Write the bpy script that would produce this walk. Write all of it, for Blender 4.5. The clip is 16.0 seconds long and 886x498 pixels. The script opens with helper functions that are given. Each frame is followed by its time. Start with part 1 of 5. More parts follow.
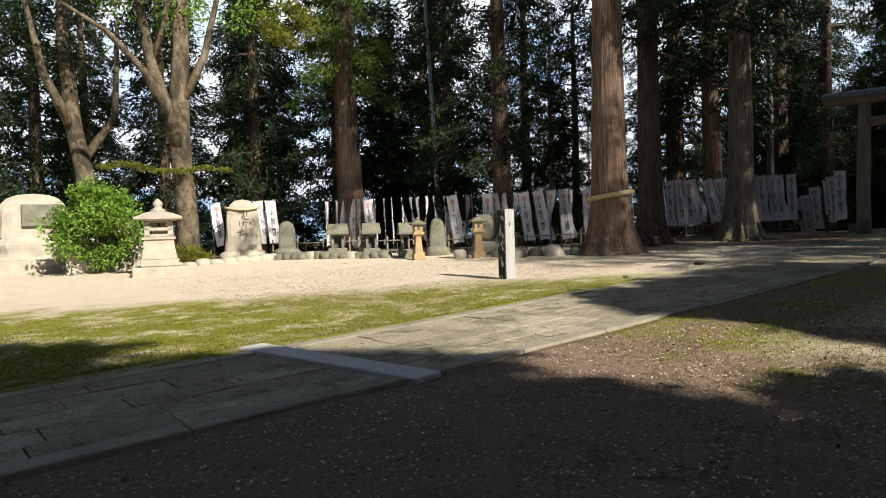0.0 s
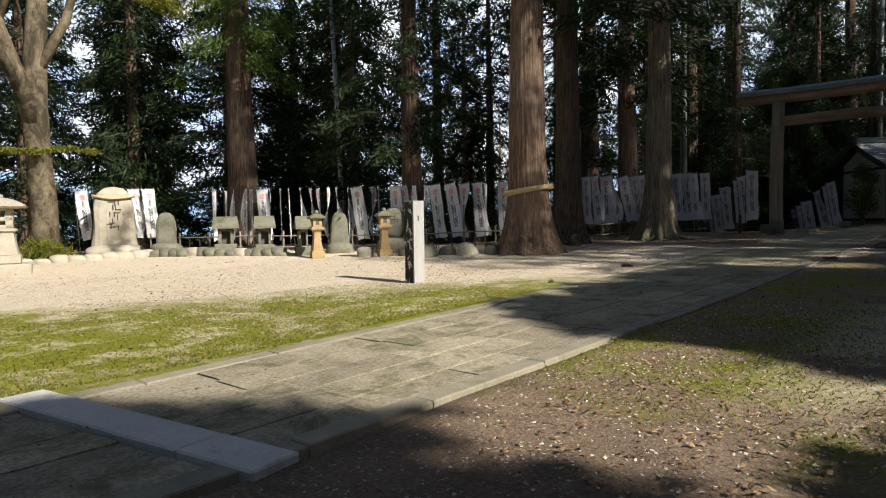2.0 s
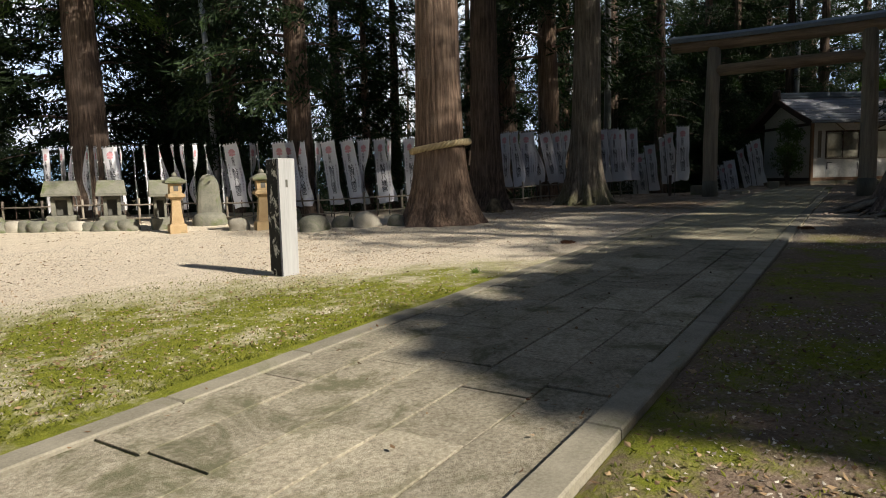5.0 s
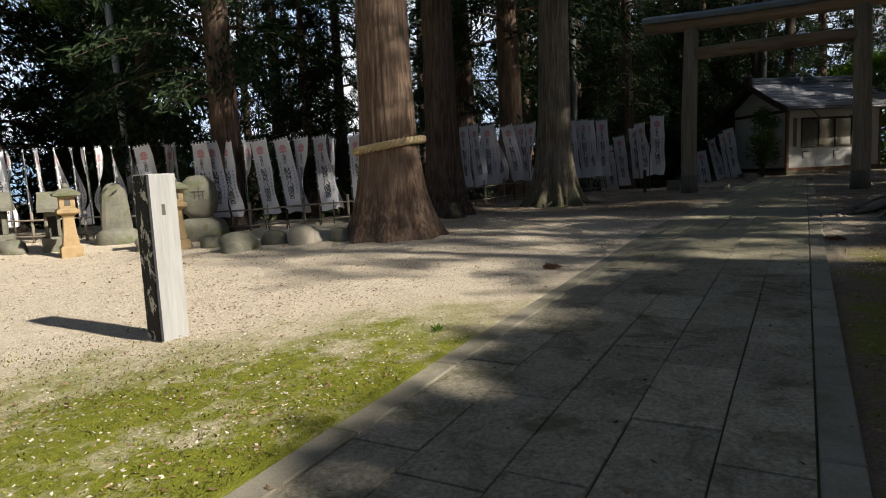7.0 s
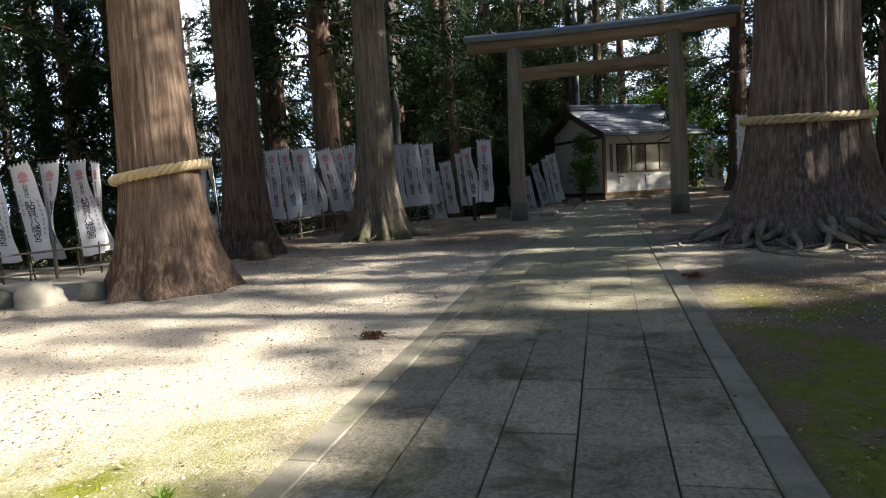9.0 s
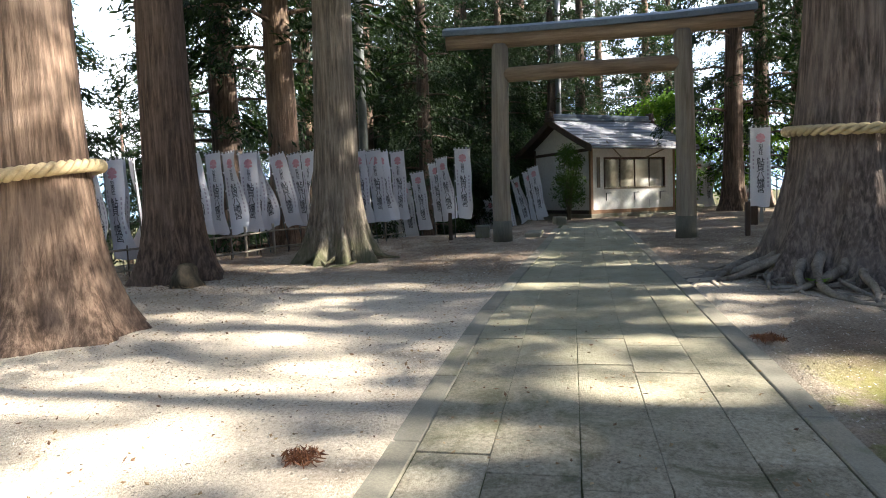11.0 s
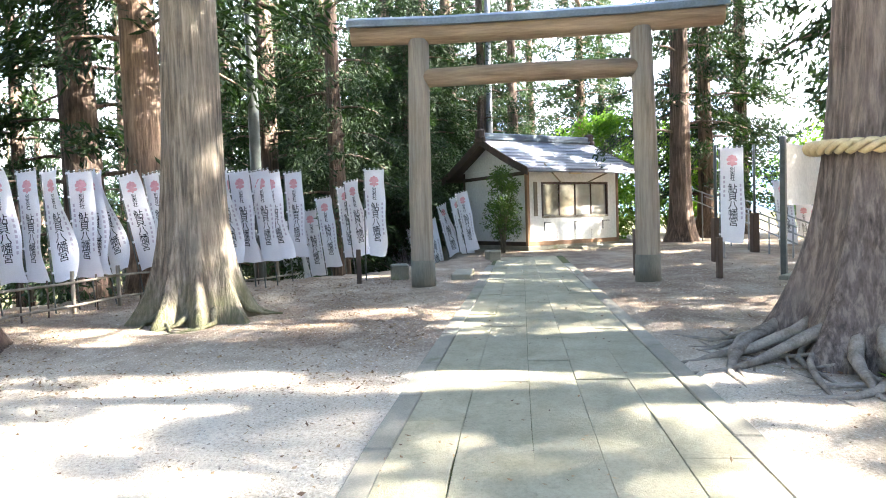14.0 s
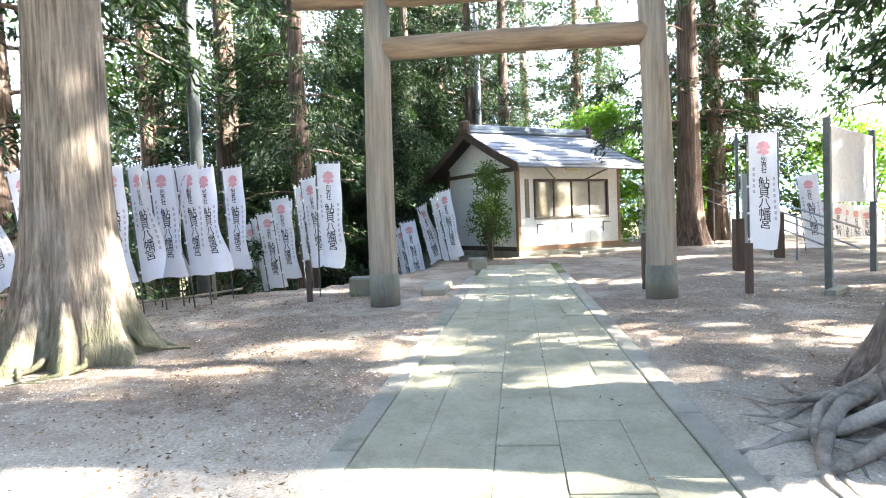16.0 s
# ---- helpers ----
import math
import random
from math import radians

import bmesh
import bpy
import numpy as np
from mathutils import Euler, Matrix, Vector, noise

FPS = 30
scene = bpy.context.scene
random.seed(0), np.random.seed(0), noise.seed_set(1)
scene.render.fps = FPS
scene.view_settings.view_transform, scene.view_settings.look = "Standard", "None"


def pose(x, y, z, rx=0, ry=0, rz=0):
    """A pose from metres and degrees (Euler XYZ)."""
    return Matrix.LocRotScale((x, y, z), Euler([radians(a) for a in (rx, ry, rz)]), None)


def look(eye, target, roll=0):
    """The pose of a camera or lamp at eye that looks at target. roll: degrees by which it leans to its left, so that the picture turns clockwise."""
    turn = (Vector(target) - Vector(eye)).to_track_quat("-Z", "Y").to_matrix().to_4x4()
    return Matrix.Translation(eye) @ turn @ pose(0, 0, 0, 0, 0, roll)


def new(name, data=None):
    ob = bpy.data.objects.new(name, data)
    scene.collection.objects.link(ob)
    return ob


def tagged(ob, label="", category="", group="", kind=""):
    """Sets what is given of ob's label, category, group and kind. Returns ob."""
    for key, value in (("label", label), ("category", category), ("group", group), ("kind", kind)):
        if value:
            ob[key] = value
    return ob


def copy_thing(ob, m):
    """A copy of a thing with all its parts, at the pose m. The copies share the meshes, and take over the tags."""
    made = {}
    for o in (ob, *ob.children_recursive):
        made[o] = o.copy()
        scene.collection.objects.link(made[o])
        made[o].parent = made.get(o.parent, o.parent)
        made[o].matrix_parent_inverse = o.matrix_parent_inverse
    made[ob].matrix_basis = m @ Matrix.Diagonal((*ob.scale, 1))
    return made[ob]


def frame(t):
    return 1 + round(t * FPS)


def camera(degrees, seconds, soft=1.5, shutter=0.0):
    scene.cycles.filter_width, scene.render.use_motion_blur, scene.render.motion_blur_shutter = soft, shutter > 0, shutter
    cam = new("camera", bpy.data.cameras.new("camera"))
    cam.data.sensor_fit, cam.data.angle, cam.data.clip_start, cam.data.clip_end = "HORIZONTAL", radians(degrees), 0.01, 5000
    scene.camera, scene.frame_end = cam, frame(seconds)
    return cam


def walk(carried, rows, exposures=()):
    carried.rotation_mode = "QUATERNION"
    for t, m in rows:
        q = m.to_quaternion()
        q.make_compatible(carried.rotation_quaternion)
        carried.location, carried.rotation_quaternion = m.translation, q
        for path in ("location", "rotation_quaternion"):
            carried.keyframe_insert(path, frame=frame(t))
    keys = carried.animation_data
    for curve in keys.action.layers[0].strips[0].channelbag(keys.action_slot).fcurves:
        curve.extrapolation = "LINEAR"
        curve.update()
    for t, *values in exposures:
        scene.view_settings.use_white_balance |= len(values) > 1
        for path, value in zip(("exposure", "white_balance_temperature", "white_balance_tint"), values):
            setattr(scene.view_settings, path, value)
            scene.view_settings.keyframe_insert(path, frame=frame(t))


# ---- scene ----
cam = camera(69.1, 16.0, 1.0)
PATH = [
    (0, (1.025, 0.415, 1.168), (2.338, 1.922, 1.106), -1.7),
    (0.5, (1.47, 0.744, 1.161), (2.89, 2.153, 1.127), -1.7),
    (1, (1.866, 1.155, 1.138), (3.341, 2.504, 1.096), -0.7),
    (1.5, (2.253, 1.547, 1.139), (3.758, 2.863, 1.081), -0.7),
    (2, (2.63, 1.854, 1.138), (4.138, 3.166, 1.058), -0.9),
    (2.5, (3.07, 2.199, 1.157), (4.602, 3.48, 1.064), -1.0),
    (3, (3.528, 2.5, 1.148), (5.089, 3.745, 1.031), -0.9),
    (3.5, (3.974, 2.861, 1.182), (5.573, 4.054, 1.04), -0.8),
    (4, (4.452, 3.124, 1.155), (6.089, 4.264, 1.009), -0.6),
    (4.2, (4.658, 3.26, 1.128), (6.307, 4.382, 0.971), -0.7),
    (6.3, (6.819, 4.689, 1.434), (8.486, 5.769, 1.197), -1.7),
    (6.5, (7.033, 4.82, 1.451), (8.704, 5.892, 1.215), -1.8),
    (7, (7.588, 5.042, 1.456), (9.318, 6.017, 1.223), -2.6),
    (7.5, (8.097, 5.323, 1.491), (9.843, 6.269, 1.253), -2.3),
    (8, (8.663, 5.483, 1.506), (10.499, 6.237, 1.261), -3.1),
    (8.5, (9.233, 5.597, 1.527), (11.118, 6.23, 1.309), -3.4),
    (9, (9.832, 5.699, 1.52), (11.762, 6.19, 1.34), -3.4),
    (9.2, (10.05, 5.755, 1.567), (11.984, 6.23, 1.38), -3.3),
    (11.3, (12.552, 6.446, 1.639), (14.514, 6.809, 1.5), -1.8),
    (11.5, (12.757, 6.48, 1.661), (14.725, 6.806, 1.523), -1.9),
    (12, (13.341, 6.489, 1.695), (15.325, 6.721, 1.584), -2.1),
    (12.5, (13.883, 6.5, 1.723), (15.87, 6.702, 1.618), -2.3),
    (13, (14.498, 6.556, 1.766), (16.487, 6.751, 1.673), -2.0),
    (13.5, (15.036, 6.502, 1.787), (17.025, 6.691, 1.701), -2.0),
    (14, (15.613, 6.497, 1.812), (17.603, 6.679, 1.726), -1.9),
    (14.5, (16.196, 6.392, 1.817), (18.186, 6.568, 1.729), -2.0),
    (15, (16.806, 6.327, 1.829), (18.797, 6.497, 1.739), -2.0),
    (15.5, (17.432, 6.211, 1.827), (19.424, 6.369, 1.742), -2.2),
    (16, (18.027, 6.186, 1.836), (20.018, 6.363, 1.754), -2.3),
]
EXPOSURES = [(0, 0.82, 6750, 11), (4.2, 0.66, 6700, 11), (7.5, 0.66, 6700, 11), (8.2, 0.9, 6650, 11), (8.6, 1.36, 6550, 11), (9.2, 2.05, 6450, 11), (11.3, 2.9, 6500, 11), (12.0, 3.52, 6500, 11), (13.0, 4.18, 6500, 11), (14.0, 4.58, 6400, 11.5), (16.0, 4.92, 6300, 12)]
walk(cam, [(t, look(eye, target, roll)) for t, eye, target, roll in PATH], EXPOSURES)

# ---- daylight ----
SUN_UP, SUN_AZ = radians(36), radians(180)
world = bpy.data.worlds.new("sky")
scene.world = world
world.use_nodes = True
wn = world.node_tree
sky = wn.nodes.new("ShaderNodeTexSky")
sky.sky_type, sky.sun_disc, sky.sun_elevation, sky.sun_rotation = "NISHITA", False, SUN_UP, SUN_AZ
wn.links.new(sky.outputs[0], wn.nodes["Background"].inputs[0])
wn.nodes["Background"].inputs[1].default_value = 0.05
sun_data = bpy.data.lights.new("sun", "SUN")
sun_data.energy, sun_data.angle, sun_data.color = 5.0, radians(0.9), (1.0, 0.95, 0.86)
sun = new("sun", sun_data)
sun.matrix_world = look((0, 0, 40), (0, 40 * math.cos(SUN_UP) / math.sin(SUN_UP), 0))


# ---- materials ----
def mat(name, build):
    m = bpy.data.materials.new(name)
    m.use_nodes = True
    nt = m.node_tree
    build(nt, nt.nodes["Principled BSDF"])
    return m


def node(nt, kind, **values):
    n = nt.nodes.new("ShaderNode" + kind)
    for key, value in values.items():
        n.inputs[key].default_value = value
    return n


def coords(nt, scale=(1, 1, 1), space="Object"):
    tc = nt.nodes.new("ShaderNodeTexCoord")
    mp = nt.nodes.new("ShaderNodeMapping")
    mp.inputs["Scale"].default_value = scale
    nt.links.new(tc.outputs[space], mp.inputs[0])
    return mp.outputs[0]


def noise_tex(nt, vec, scale, detail=6, rough=0.6, distort=0.0):
    n = node(nt, "TexNoise", Scale=scale, Detail=detail, Roughness=rough, Distortion=distort)
    nt.links.new(vec, n.inputs["Vector"])
    return n.outputs["Fac"]


def ramp(nt, fac, *stops):
    r = nt.nodes.new("ShaderNodeValToRGB")
    els = r.color_ramp.elements
    while len(els) < len(stops):
        els.new(0.5)
    for e, (pos, col) in zip(els, stops):
        e.position = pos
        e.color = (*col, 1) if len(col) == 3 else (col[0], col[0], col[0], 1)
    nt.links.new(fac, r.inputs[0])
    return r.outputs[0]


def mix(nt, fac, a, b, blend="MIX"):
    m = nt.nodes.new("ShaderNodeMix")
    m.data_type, m.blend_type = "RGBA", blend
    for sock, v in ((m.inputs[0], fac), (m.inputs[6], a), (m.inputs[7], b)):
        if isinstance(v, (int, float)):
            sock.default_value = v
        elif isinstance(v, tuple):
            sock.default_value = (*v, 1)
        else:
            nt.links.new(v, sock)
    return m.outputs[2]


def calc(nt, op, a, b=0.0, clamp=False):
    m = nt.nodes.new("ShaderNodeMath")
    m.operation, m.use_clamp = op, clamp
    for sock, v in zip(m.inputs, (a, b)):
        if isinstance(v, (int, float)):
            sock.default_value = v
        else:
            nt.links.new(v, sock)
    return m.outputs[0]


def bump(nt, bsdf, height, strength=0.4, dist=0.02):
    b = node(nt, "Bump", Strength=strength, Distance=dist)
    nt.links.new(height, b.inputs["Height"])
    nt.links.new(b.outputs[0], bsdf.inputs["Normal"])


def surface(name, dark, light, scale=3.0, rough=0.8, stretch=(1, 1, 1), grain=40.0, relief=0.3, dist=0.01, stain=None, stain_at=(0.55, 0.7), metal=0.0, vary=0.0, spec=0.3):
    """Colour at two scales, a stain of its own shape, and fine relief."""
    def build(nt, p):
        v = coords(nt, stretch)
        big, fine = noise_tex(nt, v, scale), noise_tex(nt, v, grain, 4, 0.7)
        c = ramp(nt, big, (0.3, dark), (0.7, light))
        c = mix(nt, 0.35, c, ramp(nt, fine, (0.3, tuple(x * 0.55 for x in dark)), (0.75, tuple(min(1, x * 1.15) for x in light))))
        if stain:
            c = mix(nt, ramp(nt, noise_tex(nt, v, scale * 0.6, 8, 0.7, 0.5), (stain_at[0], (0.0,)), (stain_at[1], (1.0,))), c, stain)
        if vary:
            info = nt.nodes.new("ShaderNodeObjectInfo")
            c = mix(nt, 1.0, c, ramp(nt, info.outputs["Random"], (0.0, (1 - vary,)), (1.0, (1.0,))), "MULTIPLY")
        nt.links.new(c, p.inputs["Base Color"])
        p.inputs["Roughness"].default_value, p.inputs["Metallic"].default_value = rough, metal
        p.inputs["Specular IOR Level"].default_value = spec
        bump(nt, p, mix(nt, 0.5, big, fine), relief, dist)
    return mat(name, build)


def foliage(name, dark, light, glow=0.35):
    """Leaves: colour varies from leaf to leaf, and light passes through them."""
    def build(nt, p):
        geo = nt.nodes.new("ShaderNodeNewGeometry")
        c = ramp(nt, geo.outputs["Random Per Island"], (0.0, dark), (1.0, light))
        v = coords(nt)
        c = mix(nt, ramp(nt, noise_tex(nt, v, 0.7, 3), (0.35, (0.0,)), (0.7, (0.5,))), c, tuple(x * 0.6 for x in dark))
        nt.links.new(c, p.inputs["Base Color"])
        p.inputs["Roughness"].default_value = 0.6
        p.inputs["Specular IOR Level"].default_value = 0.25
        tr = nt.nodes.new("ShaderNodeBsdfTranslucent")
        nt.links.new(mix(nt, 1.0, c, (1.0, 1.25, 0.45), "MULTIPLY"), tr.inputs[0])
        ms = nt.nodes.new("ShaderNodeMixShader")
        ms.inputs[0].default_value = glow
        nt.links.new(p.outputs[0], ms.inputs[1])
        nt.links.new(tr.outputs[0], ms.inputs[2])
        nt.links.new(ms.outputs[0], nt.nodes["Material Output"].inputs[0])
    return mat(name, build)


def bark(name, dark, light, moss=None, moss_up=0.0):
    def build(nt, p):
        v = coords(nt, (1, 1, 0.07))
        w = coords(nt)
        furrow = noise_tex(nt, v, 19, 5, 0.65, 0.3)
        fine = noise_tex(nt, coords(nt, (1, 1, 0.12)), 60, 4, 0.7)
        c = ramp(nt, furrow, (0.38, tuple(x * 0.25 for x in dark)), (0.5, dark), (0.64, light))
        c = mix(nt, 0.3, c, ramp(nt, fine, (0.3, dark), (0.7, light)))
        c = mix(nt, ramp(nt, noise_tex(nt, w, 1.3, 5), (0.45, (0.0,)), (0.75, (0.6,))), c, tuple(x * 0.75 + 0.03 for x in light))
        if moss:
            z = nt.nodes.new("ShaderNodeSeparateXYZ")
            nt.links.new(w, z.inputs[0])
            low = calc(nt, "SUBTRACT", noise_tex(nt, w, 2.2, 6, 0.7), calc(nt, "MULTIPLY", z.outputs[2], moss_up))
            c = mix(nt, ramp(nt, low, (0.25, (0.0,)), (0.55, (0.8,))), c, moss)
        nt.links.new(c, p.inputs["Base Color"])
        p.inputs["Roughness"].default_value = 0.9
        p.inputs["Specular IOR Level"].default_value = 0.15
        bump(nt, p, mix(nt, 0.3, furrow, fine), 1.0, 0.05)
    return mat(name, build)


def ground_build(nt, p):
    v = coords(nt)
    xyz = nt.nodes.new("ShaderNodeSeparateXYZ")
    nt.links.new(v, xyz.inputs[0])
    x, y = xyz.outputs[0], xyz.outputs[1]
    big, mid, fine = noise_tex(nt, v, 0.5, 6, 0.65, 0.4), noise_tex(nt, v, 3.0, 8, 0.7), noise_tex(nt, v, 38, 5, 0.75)
    sand = ramp(nt, mid, (0.25, (0.47, 0.385, 0.285)), (0.55, (0.665, 0.565, 0.43)), (0.8, (0.765, 0.665, 0.525)))
    sand = mix(nt, 0.5, sand, ramp(nt, fine, (0.34, (0.21, 0.17, 0.12)), (0.48, (0.56, 0.49, 0.38)), (0.64, (0.82, 0.75, 0.62))))
    soil = ramp(nt, mid, (0.25, (0.16, 0.108, 0.078)), (0.75, (0.37, 0.265, 0.195)))
    soil = mix(nt, 0.5, soil, ramp(nt, fine, (0.36, (0.05, 0.035, 0.025)), (0.52, (0.19, 0.15, 0.105)), (0.7, (0.42, 0.35, 0.26))))
    moss = ramp(nt, noise_tex(nt, v, 9, 8, 0.75), (0.25, (0.09, 0.10, 0.012)), (0.5, (0.21, 0.235, 0.018)), (0.68, (0.33, 0.33, 0.04)), (0.85, (0.42, 0.36, 0.14)))
    moss = mix(nt, 0.4, moss, ramp(nt, noise_tex(nt, v, 110, 3, 0.8), (0.35, (0.04, 0.05, 0.008)), (0.7, (0.30, 0.30, 0.07))))
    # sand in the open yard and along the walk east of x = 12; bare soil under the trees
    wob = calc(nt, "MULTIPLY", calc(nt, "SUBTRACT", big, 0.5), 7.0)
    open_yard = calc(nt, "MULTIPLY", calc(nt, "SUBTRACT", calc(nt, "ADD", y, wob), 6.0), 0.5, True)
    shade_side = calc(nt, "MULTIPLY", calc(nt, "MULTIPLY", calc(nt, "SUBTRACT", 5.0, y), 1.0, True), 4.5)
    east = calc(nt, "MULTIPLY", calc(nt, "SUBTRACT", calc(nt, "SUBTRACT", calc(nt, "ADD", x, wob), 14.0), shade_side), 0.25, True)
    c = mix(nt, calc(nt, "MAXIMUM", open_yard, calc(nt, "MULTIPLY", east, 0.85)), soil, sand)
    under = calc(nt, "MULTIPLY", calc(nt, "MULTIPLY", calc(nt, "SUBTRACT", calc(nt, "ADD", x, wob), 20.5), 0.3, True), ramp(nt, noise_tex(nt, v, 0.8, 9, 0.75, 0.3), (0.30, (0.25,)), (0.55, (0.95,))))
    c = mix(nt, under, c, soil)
    # moss: a band beside the paving, thinning out eastward and into the yard
    w2 = calc(nt, "MULTIPLY", calc(nt, "SUBTRACT", noise_tex(nt, v, 0.9, 8, 0.72), 0.5), 5.0)
    edge = calc(nt, "SUBTRACT", calc(nt, "SUBTRACT", 16.9, calc(nt, "MULTIPLY", x, 0.55)), calc(nt, "ADD", y, w2))
    band = calc(nt, "MULTIPLY", edge, 0.55, True)
    west = calc(nt, "MULTIPLY", calc(nt, "SUBTRACT", 14.5, calc(nt, "ADD", x, w2)), 0.4, True)
    patch = ramp(nt, noise_tex(nt, v, 1.4, 9, 0.75), (0.38, (0.0,)), (0.50, (1.0,)))
    north = calc(nt, "MULTIPLY", calc(nt, "SUBTRACT", y, 6.0), 2.0, True)
    south = calc(nt, "MULTIPLY", calc(nt, "SUBTRACT", calc(nt, "ADD", x, w2), 6.0), 0.7, True)
    m = calc(nt, "MULTIPLY", calc(nt, "MULTIPLY", band, west), calc(nt, "MAXIMUM", north, calc(nt, "MULTIPLY", south, ramp(nt, noise_tex(nt, v, 1.1, 9, 0.75), (0.45, (0.0,)), (0.56, (1.0,))))))
    m = calc(nt, "MULTIPLY", m, calc(nt, "ADD", 0.3, calc(nt, "MULTIPLY", patch, 0.7)))
    m2 = calc(nt, "MULTIPLY", calc(nt, "MULTIPLY", calc(nt, "SUBTRACT", 4.9, y), 3.0, True), calc(nt, "MULTIPLY", calc(nt, "SUBTRACT", 18.5, x), 0.5, True))
    m2 = calc(nt, "MULTIPLY", m2, calc(nt, "MULTIPLY", calc(nt, "MULTIPLY", calc(nt, "SUBTRACT", x, 11.0), 0.5, True), ramp(nt, noise_tex(nt, v, 1.1, 9, 0.75), (0.46, (0.0,)), (0.56, (0.9,)))))
    c = mix(nt, calc(nt, "MAXIMUM", m, m2), c, moss)
    # bare sandy patches among the moss south of the walk
    bare = calc(nt, "MULTIPLY", calc(nt, "MULTIPLY", calc(nt, "SUBTRACT", x, 6.6), 0.8, True), calc(nt, "MULTIPLY", calc(nt, "SUBTRACT", 3.4, y), 0.8, True))
    bare = calc(nt, "MULTIPLY", bare, calc(nt, "MULTIPLY", calc(nt, "SUBTRACT", 15.0, x), 0.4, True))
    c = mix(nt, calc(nt, "MULTIPLY", bare, ramp(nt, noise_tex(nt, v, 0.55, 9, 0.72), (0.40, (0.0,)), (0.50, (1.0,)))), c, sand)
    far = calc(nt, "MULTIPLY", calc(nt, "SUBTRACT", y, calc(nt, "SUBTRACT", 40.0, x)), 0.12, True)
    c = mix(nt, far, c, ramp(nt, mid, (0.3, (0.035, 0.03, 0.015)), (0.7, (0.09, 0.085, 0.035))))
    nt.links.new(c, p.inputs["Base Color"])
    p.inputs["Roughness"].default_value = 0.95
    p.inputs["Specular IOR Level"].default_value = 0.1
    bump(nt, p, mix(nt, 0.65, mid, fine), 0.9, 0.05)


GROUND = mat("earth_sand_moss", ground_build)


def slab_build(nt, p):
    v = coords(nt)
    big, fine, pit = noise_tex(nt, v, 4.5, 8, 0.7), noise_tex(nt, v, 34, 5, 0.75), noise_tex(nt, v, 90, 3, 0.8)
    c = ramp(nt, big, (0.3, (0.28, 0.245, 0.175)), (0.7, (0.57, 0.505, 0.375)))
    c = mix(nt, 0.45, c, ramp(nt, fine, (0.36, (0.09, 0.078, 0.055)), (0.52, (0.45, 0.40, 0.30)), (0.68, (0.76, 0.69, 0.55))))
    c = mix(nt, ramp(nt, noise_tex(nt, v, 1.6, 9, 0.75, 0.5), (0.50, (0.0,)), (0.62, (0.85,))), c, (0.16, 0.155, 0.085))
    info = nt.nodes.new("ShaderNodeObjectInfo")
    c = mix(nt, 1.0, c, ramp(nt, info.outputs["Random"], (0.0, (0.68,)), (1.0, (1.0,))), "MULTIPLY")
    # fine grey-green dust lies over the slabs towards the gate
    xyz = nt.nodes.new("ShaderNodeSeparateXYZ")
    nt.links.new(v, xyz.inputs[0])
    dust = calc(nt, "MULTIPLY", calc(nt, "SUBTRACT", calc(nt, "ADD", xyz.outputs[0], calc(nt, "MULTIPLY", big, 5.0)), 18.0), 0.3, True)
    dust = calc(nt, "MULTIPLY", dust, ramp(nt, fine, (0.3, (0.5,)), (0.7, (0.9,))))
    c = mix(nt, dust, c, ramp(nt, noise_tex(nt, v, 2.0, 7, 0.7), (0.3, (0.27, 0.255, 0.165)), (0.7, (0.43, 0.395, 0.275))))
    nt.links.new(c, p.inputs["Base Color"])
    p.inputs["Roughness"].default_value = 0.9
    p.inputs["Specular IOR Level"].default_value = 0.12
    bump(nt, p, mix(nt, 0.5, mix(nt, 0.5, big, fine), pit), 1.0, 0.025)


SLAB = mat("paving_stone", slab_build)
JOINT = surface("mossy_joint", (0.035, 0.032, 0.02), (0.13, 0.14, 0.04), 2, 0.95)
KERB = surface("kerb_stone", (0.20, 0.18, 0.13), (0.38, 0.345, 0.265), 2.5, 0.85, grain=60, relief=0.5, stain=(0.16, 0.16, 0.08), vary=0.25)
CONCRETE = surface("pale_concrete", (0.46, 0.46, 0.45), (0.60, 0.60, 0.58), 3, 0.8, grain=50, relief=0.3, stain=(0.3, 0.29, 0.27))
STONE = surface("weathered_granite", (0.27, 0.25, 0.20), (0.46, 0.42, 0.34), 2.5, 0.85, grain=45, relief=0.5, stain=(0.20, 0.20, 0.15), stain_at=(0.58, 0.75))
MOSSY = surface("mossy_stone", (0.10, 0.10, 0.08), (0.24, 0.23, 0.18), 3, 0.9, grain=40, relief=0.6, stain=(0.09, 0.11, 0.04), stain_at=(0.5, 0.65))
OCHRE = surface("ochre_stone", (0.30, 0.20, 0.10), (0.45, 0.33, 0.18), 4, 0.85, grain=45, relief=0.4, stain=(0.14, 0.13, 0.08))
# for cut letters, and for shade painted inside lantern openings and niches
CUT = surface("dark_cuts_and_hollows", (0.07, 0.07, 0.06), (0.12, 0.115, 0.1), 6, 0.9)
WOODGREY = surface("weathered_wood", (0.16, 0.135, 0.105), (0.34, 0.295, 0.235), 7, 0.85, (1, 1, 0.07), 26, 0.7, stain=(0.10, 0.08, 0.055), stain_at=(0.54, 0.74), spec=0.15)
BEAM = surface("beam_wood", (0.17, 0.12, 0.085), (0.36, 0.28, 0.20), 6, 0.85, (1, 0.09, 1), 26, 0.7, stain=(0.10, 0.07, 0.045), stain_at=(0.54, 0.74), spec=0.15)
COPPER = surface("blue_grey_sheet", (0.11, 0.14, 0.17), (0.17, 0.21, 0.25), 3, 0.45, grain=20, relief=0.1, metal=0.3, spec=0.5)
